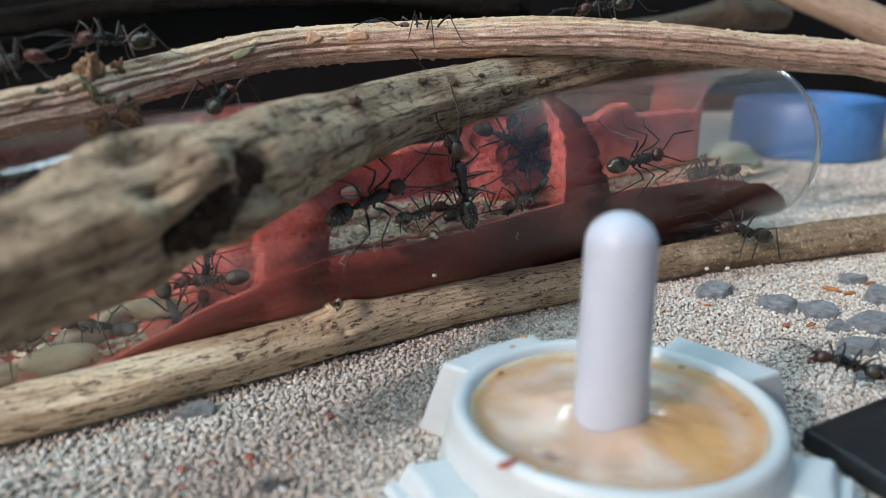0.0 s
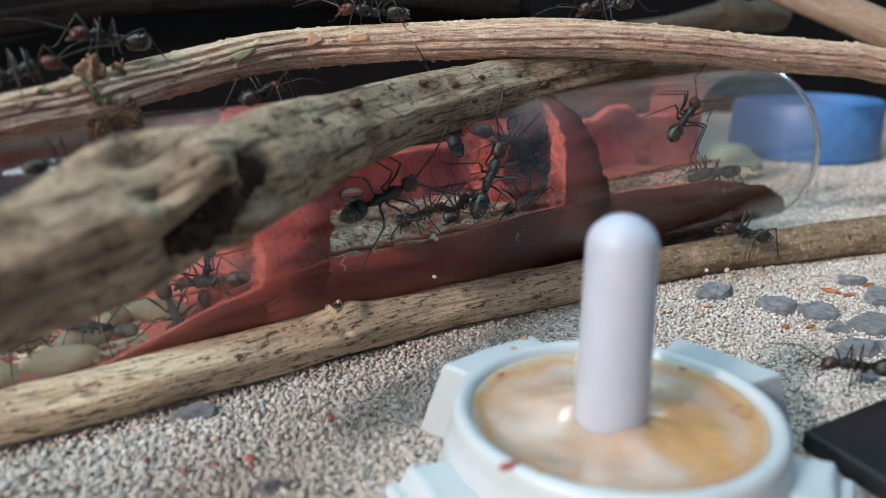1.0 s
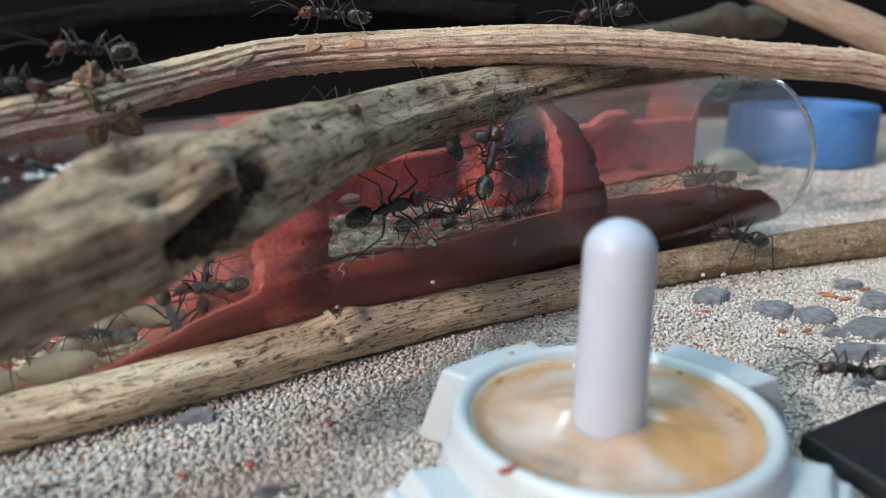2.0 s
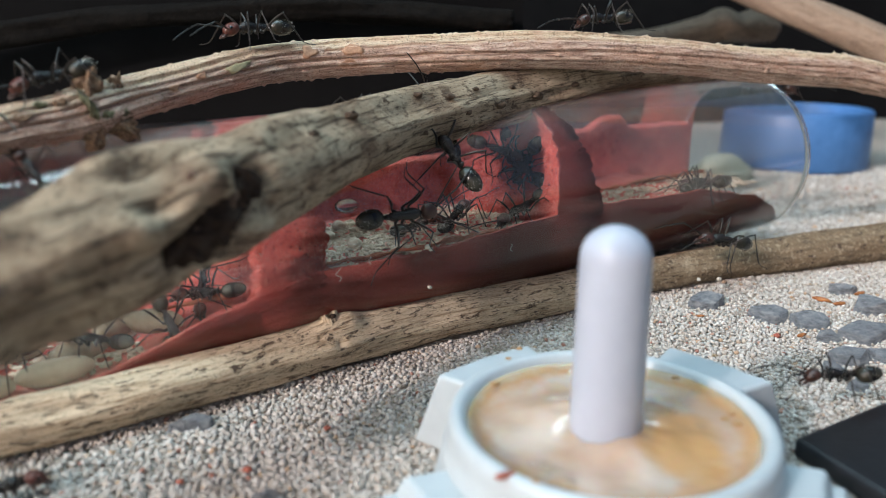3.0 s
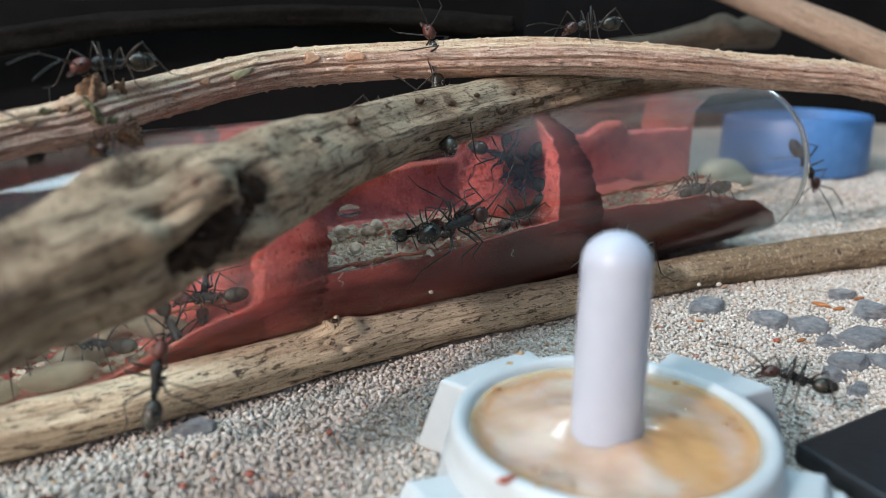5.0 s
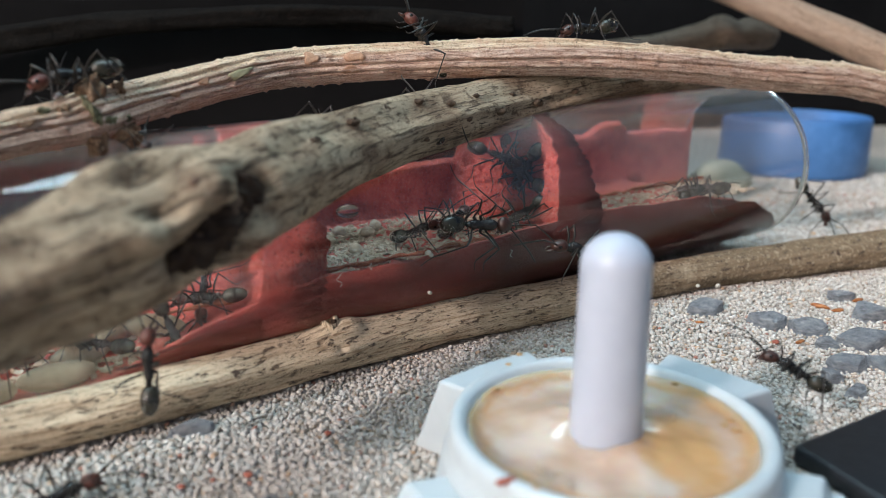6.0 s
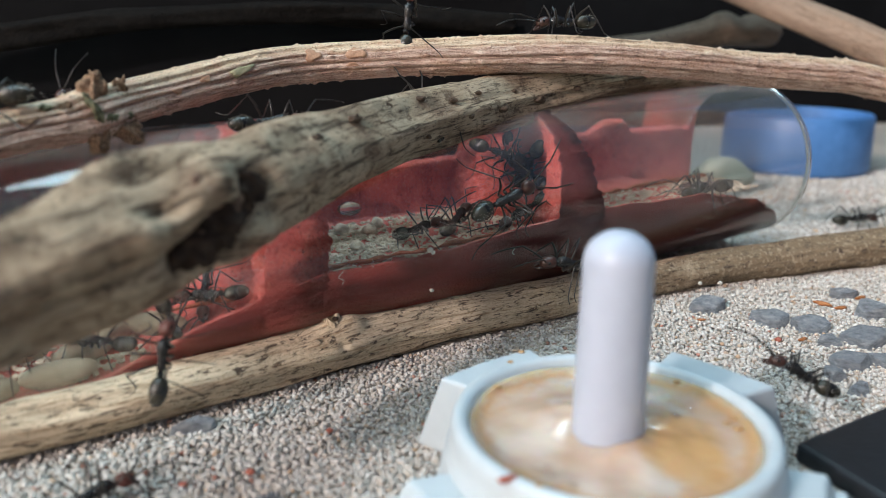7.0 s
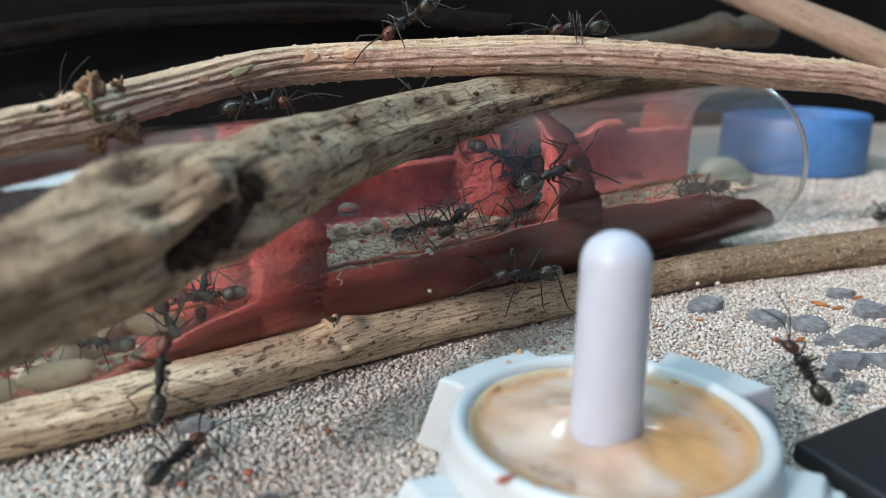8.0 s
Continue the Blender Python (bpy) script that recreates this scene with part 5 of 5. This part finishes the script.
shoulder_ant = make_ant(WALKING + "on the shining shoulder of the tube", None, 12, False, 0.65)
crossing_ant = make_ant(WALKING + "between the tube and the branch", None, 13, False, 0.6)
scaling_ant = make_ant(WALKING + "up the pale stick from the sand", None, 14, True, 0.78)
sand_ant = make_ant(WALKING + "across the sand", None, 15, True, 0.8)

# ---------------------------------------------------------------- sand grains
sand_grains("sand_grains", -46, 74, 40, 122, 0.47, 0.29, 2, 81,
            lambda x, y: (y < log_line(x) + 1.5) & (np.abs(x) < 0.62 * y + 4) & ((x - 12.75) ** 2 + (y - 51.2) ** 2 > 200))
sand_grains("far_sand_grains", 20, 150, 92, 205, 1.15, 0.62, 1, 82,
            lambda x, y: (y > log_line(x) + 1.5) & (x < 0.62 * y + 4) & ((x - 95) ** 2 + (y - 210.5) ** 2 > 300))


# ---------------------------------------------------------------- what moves
def crawl(ant, rows):
    """Keys an ant along its rows, and its legs in two tripods as fast as it goes."""
    poses = [(r[0], stance(*r[1:])) for r in rows]
    walk(ant, poses)
    legs = [c for c in ant.children if c.name.startswith("leg")]
    feelers = [c for c in ant.children if c.name.startswith("antenna")]
    times, phases, phase = [rows[0][0]], [0.0], 0.0
    for (t0, a), (t1, b) in zip(poses, poses[1:]):
        n = max(1, round((t1 - t0) / 0.125))
        speed = (b.translation - a.translation).length / MM / (t1 - t0)
        for k in range(n):
            phase += (t1 - t0) / n * min(2.6, 0.12 + speed / 5.0) * 2 * math.pi
            times.append(t0 + (t1 - t0) * (k + 1) / n)
            phases.append(phase)
    for i, leg in enumerate(legs):
        home = leg.matrix_basis.copy()
        off = math.pi * ((i // 2 + i) % 2)
        sg = 1 if home.translation.y > 0 else -1
        walk(leg, [(t, home @ pose(0, 0, 0, 5 * sg * math.cos(p + off), 0, 13 * sg * math.sin(p + off))) for t, p in zip(times, phases)])
    for i, feeler in enumerate(feelers):
        home = feeler.matrix_basis.copy()
        walk(feeler, [(k * 0.4, home @ pose(0, 0, 0, 0, 9 * math.sin(k * 1.7 + i * 2), 12 * math.sin(k * 1.1 + i))) for k in range(21)])


def motions():
    crawl(glass_ant, [
        (0, -8.02, 76.51, 17.37, 0.77, 0.58, 0.27, 0.52, -0.81, 0.28),
        (0.5, -7.69, 77.01, 18.0, 0.71, 0.6, 0.36, 0.51, -0.8, 0.32),
        (1, -6.81, 77.39, 17.61, 0.76, 0.59, 0.28, 0.51, -0.81, 0.29),
        (1.5, -6.34, 77.52, 17.21, 0.79, 0.57, 0.2, 0.52, -0.81, 0.26),
        (2.8, -4.96, 78.26, 16.84, 0.84, 0.55, 0.04, 0.52, -0.82, 0.24),
        (3.5, -3.82, 78.86, 16.31, 0.85, 0.53, -0.07, 0.53, -0.83, 0.2),
        (4, -3.49, 79.08, 16.28, 0.81, 0.56, 0.18, 0.53, -0.83, 0.19),
        (4.5, -1.86, 80.12, 16.13, 0.78, 0.56, 0.28, 0.53, -0.83, 0.17),
        (5.8, 4.12, 83.78, 15.23, 0.84, 0.53, -0.12, 0.54, -0.84, 0.1),
        (6, 3.81, 83.6, 15.28, 0.84, 0.52, -0.14, 0.54, -0.84, 0.11),
        (6.5, 5.48, 84.83, 16.34, 0.83, 0.55, 0.09, 0.53, -0.83, 0.18),
        (7, 6.71, 85.9, 17.26, 0.77, 0.58, 0.27, 0.52, -0.82, 0.24),
        (7.5, 9.72, 88.06, 18.02, 0.79, 0.58, 0.21, 0.51, -0.8, 0.3),
        (8, 12.7, 90.44, 19.13, 0.79, 0.59, 0.18, 0.5, -0.78, 0.38),
    ])
    crawl(climbing_ant, [
        (0, 0.99, 82.91, 18.05, -0.21, 0.23, 0.95, 0.51, -0.8, 0.31),
        (0.5, 1.7, 83.11, 17.42, -0.03, 0.29, 0.96, 0.52, -0.81, 0.26),
        (1, 4.19, 84.97, 18.33, 0.31, 0.52, 0.79, 0.51, -0.8, 0.33),
        (1.5, 5.84, 86.43, 19.09, 0.37, 0.59, 0.72, 0.5, -0.78, 0.38),
        (2.2, 3.57, 86.18, 20.83, 0.02, 0.6, 0.8, 0.45, -0.72, 0.53),
        (2.8, 0.55, 84.61, 21.61, -0.61, 0.26, 0.75, 0.43, -0.68, 0.59),
        (3.5, 0.34, 84.79, 21.94, -0.5, 0.39, 0.77, 0.42, -0.67, 0.61),
        (4, -0.25, 85.4, 22.85, -0.34, 0.6, 0.73, 0.38, -0.62, 0.69),
        (4.5, -0.37, 86.7, 23.89, -0.3, 0.71, 0.63, 0.34, -0.54, 0.77),
        (6, -1.74, 88.55, 25.21, -0.26, 0.85, 0.46, 0.24, -0.4, 0.88),
        (8, -2.05, 88.22, 25.18, -0.27, 0.84, 0.47, 0.25, -0.41, 0.88),
    ])
    crawl(rim_ant, [
        (0, 23.71, 96.9, 17.8, 0.83, 0.56, 0.09, 0.52, -0.81, 0.26),
        (0.5, 28.4, 100.61, 19.44, 0.74, 0.61, 0.29, 0.5, -0.78, 0.37),
        (1, 31.52, 104.31, 21.9, 0.54, 0.7, 0.46, 0.44, -0.7, 0.56),
        (1.5, 36.73, 109.87, 24.21, 0.58, 0.75, 0.32, 0.36, -0.58, 0.73),
        (2.8, 57.27, 134.5, 23.66, 1.0, 0.01, 0.07, -0.07, -0.0, 1.0),
        (3.5, 58.65, 132.84, 23.53, 0.96, -0.08, -0.27, 0.22, -0.34, 0.91),
        (4, 60.13, 131.37, 22.12, 0.79, -0.17, -0.59, 0.41, -0.58, 0.71),
        (4.5, 61.82, 131.41, 18.27, 0.54, -0.23, -0.81, 0.35, -0.81, 0.47),
        (5.8, 63.92, 130.15, 7.11, 0.52, -0.23, -0.82, 0.46, -0.73, 0.5),
        (6, 65.11, 130.97, 6.62, 0.61, -0.22, -0.76, 0.46, -0.69, 0.57),
        (6.5, 75.15, 141.2, -0.0, 0.51, -0.86, 0.0, 0.0, 0.0, 1.0),
        (7, 79.74, 140.4, -0.0, 0.98, 0.21, 0.0, 0.0, 0.0, 1.0),
        (7.5, 82.92, 141.71, -0.0, 0.82, 0.58, 0.0, 0.0, 0.0, 1.0),
        (8, 89.34, 145.13, -0.0, 0.86, 0.52, 0.0, 0.0, 0.0, 1.0),
    ])
    crawl(log_ant, [
        (0, 41.42, 104.34, 4.97, -0.9, -0.34, 0.26, 0.35, -0.24, 0.9),
        (1, 41.42, 104.2, 5.08, -0.9, -0.34, 0.26, 0.35, -0.24, 0.9),
        (1.5, 41.62, 104.1, 5.13, -0.91, -0.34, 0.25, 0.34, -0.24, 0.91),
        (2.8, 39.2, 102.07, 5.78, -0.9, -0.38, 0.2, 0.31, -0.24, 0.92),
        (3.5, 36.72, 100.9, 6.13, -0.9, -0.41, 0.17, 0.28, -0.24, 0.93),
        (4, 31.64, 98.3, 7.1, -0.89, -0.41, 0.2, 0.31, -0.22, 0.92),
        (4.5, 27.16, 95.69, 7.17, -0.88, -0.45, 0.12, 0.25, -0.24, 0.94),
        (5.2, 20.43, 92.07, 7.96, -0.87, -0.46, 0.19, 0.31, -0.21, 0.93),
        (5.8, 16.57, 90.04, 8.7, -0.86, -0.43, 0.28, 0.39, -0.19, 0.9),
        (6.5, 16.4, 89.91, 7.86, -0.86, -0.44, 0.24, 0.36, -0.2, 0.91),
        (7, 15.01, 88.89, 6.85, -0.88, -0.44, 0.19, 0.3, -0.22, 0.93),
        (7.5, 13.35, 87.79, 6.97, -0.89, -0.45, 0.05, 0.19, -0.26, 0.95),
        (8, 9.59, 85.67, 6.5, -0.9, -0.44, 0.05, 0.18, -0.27, 0.95),
    ])
    crawl(stone_ant, [
        (0, 35.96, 63.23, 4.04, -0.97, 0.07, 0.24, 0.24, -0.02, 0.97),
        (0.5, 36.08, 63.06, 4.03, -0.97, 0.07, 0.25, 0.25, -0.02, 0.97),
        (1, 36.87, 63.07, 4.07, -1.0, 0.02, 0.07, 0.07, -0.0, 1.0),
        (1.5, 36.86, 62.92, 3.98, -1.0, 0.02, 0.07, 0.07, -0.0, 1.0),
        (2.8, 36.25, 62.44, 4.38, -1.0, 0.01, -0.0, -0.0, 0.0, 1.0),
        (3.5, 34.53, 62.27, 3.87, -0.99, -0.03, -0.13, -0.13, -0.0, 0.99),
        (4, 33.17, 62.36, 4.94, -0.93, 0.1, 0.34, 0.34, -0.04, 0.94),
        (4.5, 31.74, 62.05, 4.43, -0.99, 0.05, 0.15, 0.15, -0.01, 0.99),
        (5.8, 31.21, 62.43, 5.55, -0.89, 0.13, 0.44, 0.44, -0.07, 0.9),
        (6, 31.03, 62.47, 5.7, -0.88, 0.14, 0.45, 0.45, -0.07, 0.89),
        (6.5, 31.68, 62.45, 5.08, -0.93, 0.11, 0.35, 0.35, -0.04, 0.94),
        (7, 31.55, 62.43, 5.07, -0.88, 0.14, 0.46, 0.46, -0.07, 0.89),
        (7.5, 31.62, 62.48, 5.65, -0.82, 0.16, 0.55, 0.54, -0.11, 0.84),
        (8, 31.72, 62.73, 6.04, -0.55, 0.23, 0.8, 0.74, -0.31, 0.6),
    ])
    crawl(twig_ant, [
        (0, -31.12, 74.41, 31.73, -0.61, -0.79, 0.04, 0.02, 0.03, 1.0),
        (0.5, -31.64, 73.83, 32.07, -0.62, -0.78, 0.05, 0.03, 0.04, 1.0),
        (1, -31.63, 73.96, 32.08, -0.64, -0.76, 0.14, 0.09, 0.11, 0.99),
        (1.5, -31.88, 73.53, 32.29, -0.65, -0.74, 0.16, 0.11, 0.12, 0.99),
        (2.2, -32.65, 71.79, 31.3, -0.69, -0.72, -0.02, -0.01, -0.01, 1.0),
        (2.8, -33.66, 70.05, 30.32, -0.65, -0.71, -0.25, -0.17, -0.19, 0.97),
        (3.5, -36.6, 67.19, 28.81, -0.77, -0.61, -0.21, -0.17, -0.13, 0.98),
        (4, -39.88, 65.33, 27.83, -0.98, -0.05, -0.21, -0.21, -0.01, 0.98),
        (5, -43.8, 65.14, 27.33, -0.99, -0.03, -0.13, -0.13, -0.0, 0.99),
        (8, -45.17, 65.22, 26.93, -0.99, -0.03, -0.13, -0.13, -0.0, 0.99),
    ])
    crawl(striding_ant, [
        (0, -2.34, 95.81, 32.2, -0.96, -0.28, 0.07, 0.07, 0.02, 1.0),
        (0.5, -6.97, 94.62, 33.93, -0.95, -0.27, 0.14, 0.13, 0.04, 0.99),
        (1, -8.85, 94.29, 34.48, -0.95, -0.3, 0.06, 0.06, 0.02, 1.0),
        (1.5, -10.16, 93.76, 34.98, -0.95, -0.3, 0.06, 0.05, 0.02, 1.0),
        (2.2, -14.23, 91.47, 34.84, -0.91, -0.41, 0.05, 0.05, 0.02, 1.0),
        (2.8, -18.18, 88.77, 34.31, -0.8, -0.6, -0.06, -0.05, -0.03, 1.0),
        (3.5, -24.96, 81.77, 32.97, -0.62, -0.78, -0.03, -0.02, -0.02, 1.0),
        (4, -27.79, 77.63, 32.16, -0.57, -0.82, -0.07, -0.04, -0.06, 1.0),
        (4.5, -29.85, 74.53, 31.89, -0.57, -0.82, -0.04, -0.02, -0.03, 1.0),
        (5.8, -32.29, 71.22, 30.54, -0.68, -0.72, -0.14, -0.1, -0.1, 0.99),
        (6, -33.08, 70.32, 30.39, -0.69, -0.7, -0.19, -0.14, -0.14, 0.98),
        (6.5, -37.1, 66.95, 28.76, -0.83, -0.52, -0.22, -0.18, -0.11, 0.98),
        (7, -39.38, 65.71, 28.15, -0.97, -0.12, -0.23, -0.23, -0.03, 0.97),
        (8, -43.65, 65.3, 27.17, -0.98, -0.04, -0.18, -0.18, -0.01, 0.98),
    ])
    crawl(edge_ant, [
        (0, -37.21, 67.79, 29.83, 0.83, 0.49, 0.26, -0.22, -0.13, 0.97),
        (0.5, -36.53, 67.81, 29.6, 0.7, 0.69, 0.17, -0.12, -0.12, 0.99),
        (1, -36.13, 68.16, 29.45, 0.62, 0.75, 0.21, -0.13, -0.16, 0.98),
        (1.5, -35.72, 68.34, 29.21, 0.66, 0.74, 0.09, -0.06, -0.07, 1.0),
        (2.2, -38.76, 66.26, 28.82, 0.99, 0.06, -0.15, 0.15, 0.01, 0.99),
        (3, -42.3, 66.03, 28.87, 0.94, -0.11, -0.34, 0.34, -0.04, 0.94),
        (8, -42.9, 65.78, 28.95, 0.94, -0.11, -0.33, 0.33, -0.04, 0.94),
    ])
    crawl(facing_ant, [
        (0, -1.91, 94.98, 22.74, -0.45, 0.12, 0.88, 0.89, -0.02, 0.46),
        (3.5, -1.42, 94.53, 24.55, -0.45, 0.12, 0.89, 0.89, -0.01, 0.45),
        (4.5, -2.1, 96.14, 30.73, -0.23, 0.2, 0.95, 0.89, -0.36, 0.29),
        (5.8, -2.39, 97.28, 33.96, -0.16, 0.22, 0.96, 0.78, -0.57, 0.26),
        (6, -3.36, 96.12, 34.25, -0.54, 0.07, 0.84, 0.84, 0.07, 0.54),
        (6.5, -5.25, 96.19, 36.08, -0.67, 0.0, 0.74, 0.73, 0.14, 0.67),
        (7, -2.88, 97.92, 36.9, 0.14, 0.31, 0.94, -0.54, -0.77, 0.34),
        (7.5, -0.96, 97.2, 35.99, 0.81, 0.37, 0.46, -0.46, -0.1, 0.88),
        (7.75, -1.73, 97.02, 36.02, 0.71, 0.38, 0.59, -0.57, -0.18, 0.8),
        (8, -2.92, 96.53, 35.66, -0.74, -0.38, -0.56, -0.54, -0.16, 0.83),
    ])
    crawl(far_ant, [
        (0, 21.66, 108.85, 35.0, -0.9, -0.42, -0.14, -0.13, -0.06, 0.99),
        (1.5, 21.65, 108.48, 35.32, -0.9, -0.42, -0.15, -0.14, -0.06, 0.99),
        (2.8, 22.29, 107.62, 35.16, -0.91, -0.4, -0.09, -0.08, -0.04, 1.0),
        (4, 22.11, 107.15, 35.3, -0.91, -0.4, -0.08, -0.07, -0.03, 1.0),
        (4.5, 21.14, 106.5, 35.21, -0.91, -0.4, -0.11, -0.1, -0.04, 0.99),
        (5.8, 19.92, 105.89, 34.91, -0.91, -0.4, -0.11, -0.1, -0.04, 0.99),
        (6.5, 19.83, 106.13, 34.82, -0.91, -0.4, -0.09, -0.08, -0.04, 1.0),
        (7, 16.21, 105.01, 35.25, -0.93, -0.35, -0.04, -0.04, -0.02, 1.0),
        (7.5, 17.43, 105.06, 34.64, -0.93, -0.36, -0.04, -0.04, -0.01, 1.0),
        (8, 18.37, 105.29, 34.53, -0.92, -0.38, -0.08, -0.07, -0.03, 1.0),
    ])
    crawl(behind_ant, [
        (0, -22.58, 79.77, 25.91, -0.0, 0.99, 0.16, 0.08, -0.16, 0.98),
        (0.5, -20.99, 79.53, 26.13, 0.43, 0.89, 0.14, 0.11, -0.2, 0.97),
        (1, -18.98, 82.92, 26.28, 0.27, 0.96, 0.09, 0.04, -0.1, 0.99),
        (1.5, -15.83, 86.09, 26.76, 0.47, 0.88, 0.08, -0.02, -0.08, 1.0),
        (2.0, -10.96, 82.43, 25.3, 0.81, 0.59, 0.05, 0.23, -0.39, 0.89),
        (2.8, -8.43, 83.4, 25.05, 0.77, 0.63, 0.08, 0.26, -0.43, 0.87),
        (5, -6.22, 85.66, 25.47, 0.76, 0.65, 0.08, 0.23, -0.38, 0.9),
        (5.5, -9.16, 82.35, 24.74, 0.87, 0.48, -0.02, 0.27, -0.45, 0.85),
        (6.5, -13.41, 79.9, 24.79, 0.9, 0.44, -0.05, 0.26, -0.44, 0.86),
        (7, -17.34, 78.84, 25.38, 0.87, 0.49, -0.01, 0.21, -0.36, 0.91),
        (7.5, -20.5, 84.32, 26.57, 0.7, 0.71, 0.02, -0.06, 0.03, 1.0),
        (8, -18.95, 83.26, 26.56, 0.77, 0.64, 0.03, 0.02, -0.07, 1.0),
    ])
    crawl(shoulder_ant, [
        (0, -34.69, 62.72, 21.95, 0.8, 0.59, 0.08, 0.39, -0.62, 0.68),
        (1, -32.31, 65.21, 22.81, 0.79, 0.61, 0.09, 0.35, -0.57, 0.74),
        (1.3, -33.23, 65.57, 23.45, 0.1, 0.85, 0.52, 0.32, -0.52, 0.79),
        (1.5, -33.82, 64.48, 22.95, -0.94, -0.19, 0.29, 0.35, -0.56, 0.75),
        (2.8, -34.46, 64.4, 23.14, -0.82, 0.24, 0.53, 0.34, -0.55, 0.77),
        (3.5, -35.35, 64.34, 23.42, -0.37, 0.7, 0.61, 0.32, -0.52, 0.79),
        (4, -35.83, 65.33, 24.15, -0.44, 0.72, 0.53, 0.27, -0.45, 0.85),
        (4.5, -35.29, 66.42, 24.57, -0.23, 0.86, 0.46, 0.25, -0.41, 0.88),
        (5.8, -36.61, 74.74, 27.46, 0.22, 0.44, 0.87, -0.39, -0.78, 0.49),
        (8, -36.39, 74.95, 27.38, 0.23, 0.45, 0.86, -0.4, -0.77, 0.5),
    ])
    crawl(crossing_ant, [
        (0, -34.94, 76.21, 24.93, -0.72, -0.44, 0.54, 0.46, 0.28, 0.84),
        (1.5, -34.97, 76.07, 25.12, -0.76, -0.52, 0.38, 0.32, 0.22, 0.92),
        (2.8, -34.19, 76.24, 25.68, -0.78, -0.54, 0.3, 0.25, 0.17, 0.95),
        (3.5, -33.74, 76.4, 24.83, -0.72, -0.69, 0.01, 0.01, 0.01, 1.0),
        (4, -30.69, 68.59, 24.34, -0.67, -0.72, -0.17, 0.27, -0.45, 0.85),
        (4.5, -30.24, 68.51, 24.15, -0.92, -0.37, 0.11, 0.28, -0.47, 0.84),
        (5.8, -27.93, 69.35, 23.78, -0.02, 0.84, 0.54, 0.31, -0.51, 0.8),
        (6, -27.63, 69.59, 23.8, 0.04, 0.85, 0.52, 0.31, -0.51, 0.81),
        (7, -25.79, 68.79, 22.41, 0.4, 0.79, 0.47, 0.38, -0.61, 0.7),
        (8, -25.37, 68.63, 22.03, 0.42, 0.77, 0.48, 0.39, -0.63, 0.67),
    ])
    crawl(scaling_ant, [
        (0, -33.95, 45.0, -0.0, 0.63, 0.77, 0.0, 0.0, 0.0, 1.0),
        (2, -33.99, 46.27, -0.0, 0.71, 0.7, 0.0, 0.0, 0.0, 1.0),
        (2.8, -33.84, 50.2, -0.0, 0.79, 0.61, 0.0, 0.0, 0.0, 1.0),
        (3.5, -31.58, 54.75, -0.0, 0.72, 0.69, 0.0, 0.0, 0.0, 1.0),
        (4, -25.58, 57.02, 0.82, 0.45, 0.89, 0.0, 0.0, 0.0, 1.0),
        (4.5, -23.2, 58.74, 4.51, 0.25, 0.81, 0.54, -0.18, -0.51, 0.84),
        (5.8, -24.27, 60.58, 8.47, -0.03, 0.25, 0.97, -0.25, -0.94, 0.23),
        (6, -24.16, 60.64, 8.49, -0.01, 0.26, 0.97, -0.27, -0.93, 0.25),
        (6.5, -23.09, 61.18, 7.58, 0.1, 0.34, 0.94, -0.33, -0.88, 0.35),
        (7, -23.27, 61.32, 8.54, 0.12, 0.35, 0.93, -0.33, -0.87, 0.37),
        (7.5, -23.56, 61.45, 9.79, 0.03, 0.29, 0.96, -0.29, -0.91, 0.28),
        (8, -23.27, 60.84, 7.33, 0.1, 0.34, 0.94, -0.33, -0.88, 0.35),
    ])
    crawl(sand_ant, [
        (0, -33.19, 43.18, 0.0, 0.65, 0.76, 0.0, 0.0, 0.0, 1.0),
        (4.5, -32.12, 46.82, 0.0, 0.65, 0.76, 0.0, 0.0, 0.0, 1.0),
        (5.8, -29.34, 50.66, 0.0, 0.67, 0.74, 0.0, 0.0, 0.0, 1.0),
        (6, -29.16, 51.19, 0.0, 0.64, 0.77, 0.0, 0.0, 0.0, 1.0),
        (6.5, -29.35, 51.16, 0.0, 0.65, 0.76, 0.0, 0.0, 0.0, 1.0),
        (7, -26.67, 51.11, 0.0, 0.67, 0.74, 0.0, 0.0, 0.0, 1.0),
        (7.5, -22.83, 53.61, 0.0, 0.71, 0.71, 0.0, 0.0, 0.0, 1.0),
        (8, -21.87, 57.07, 0.0, 0.31, 0.95, 0.0, 0.0, 0.0, 1.0),
    ])


motions()
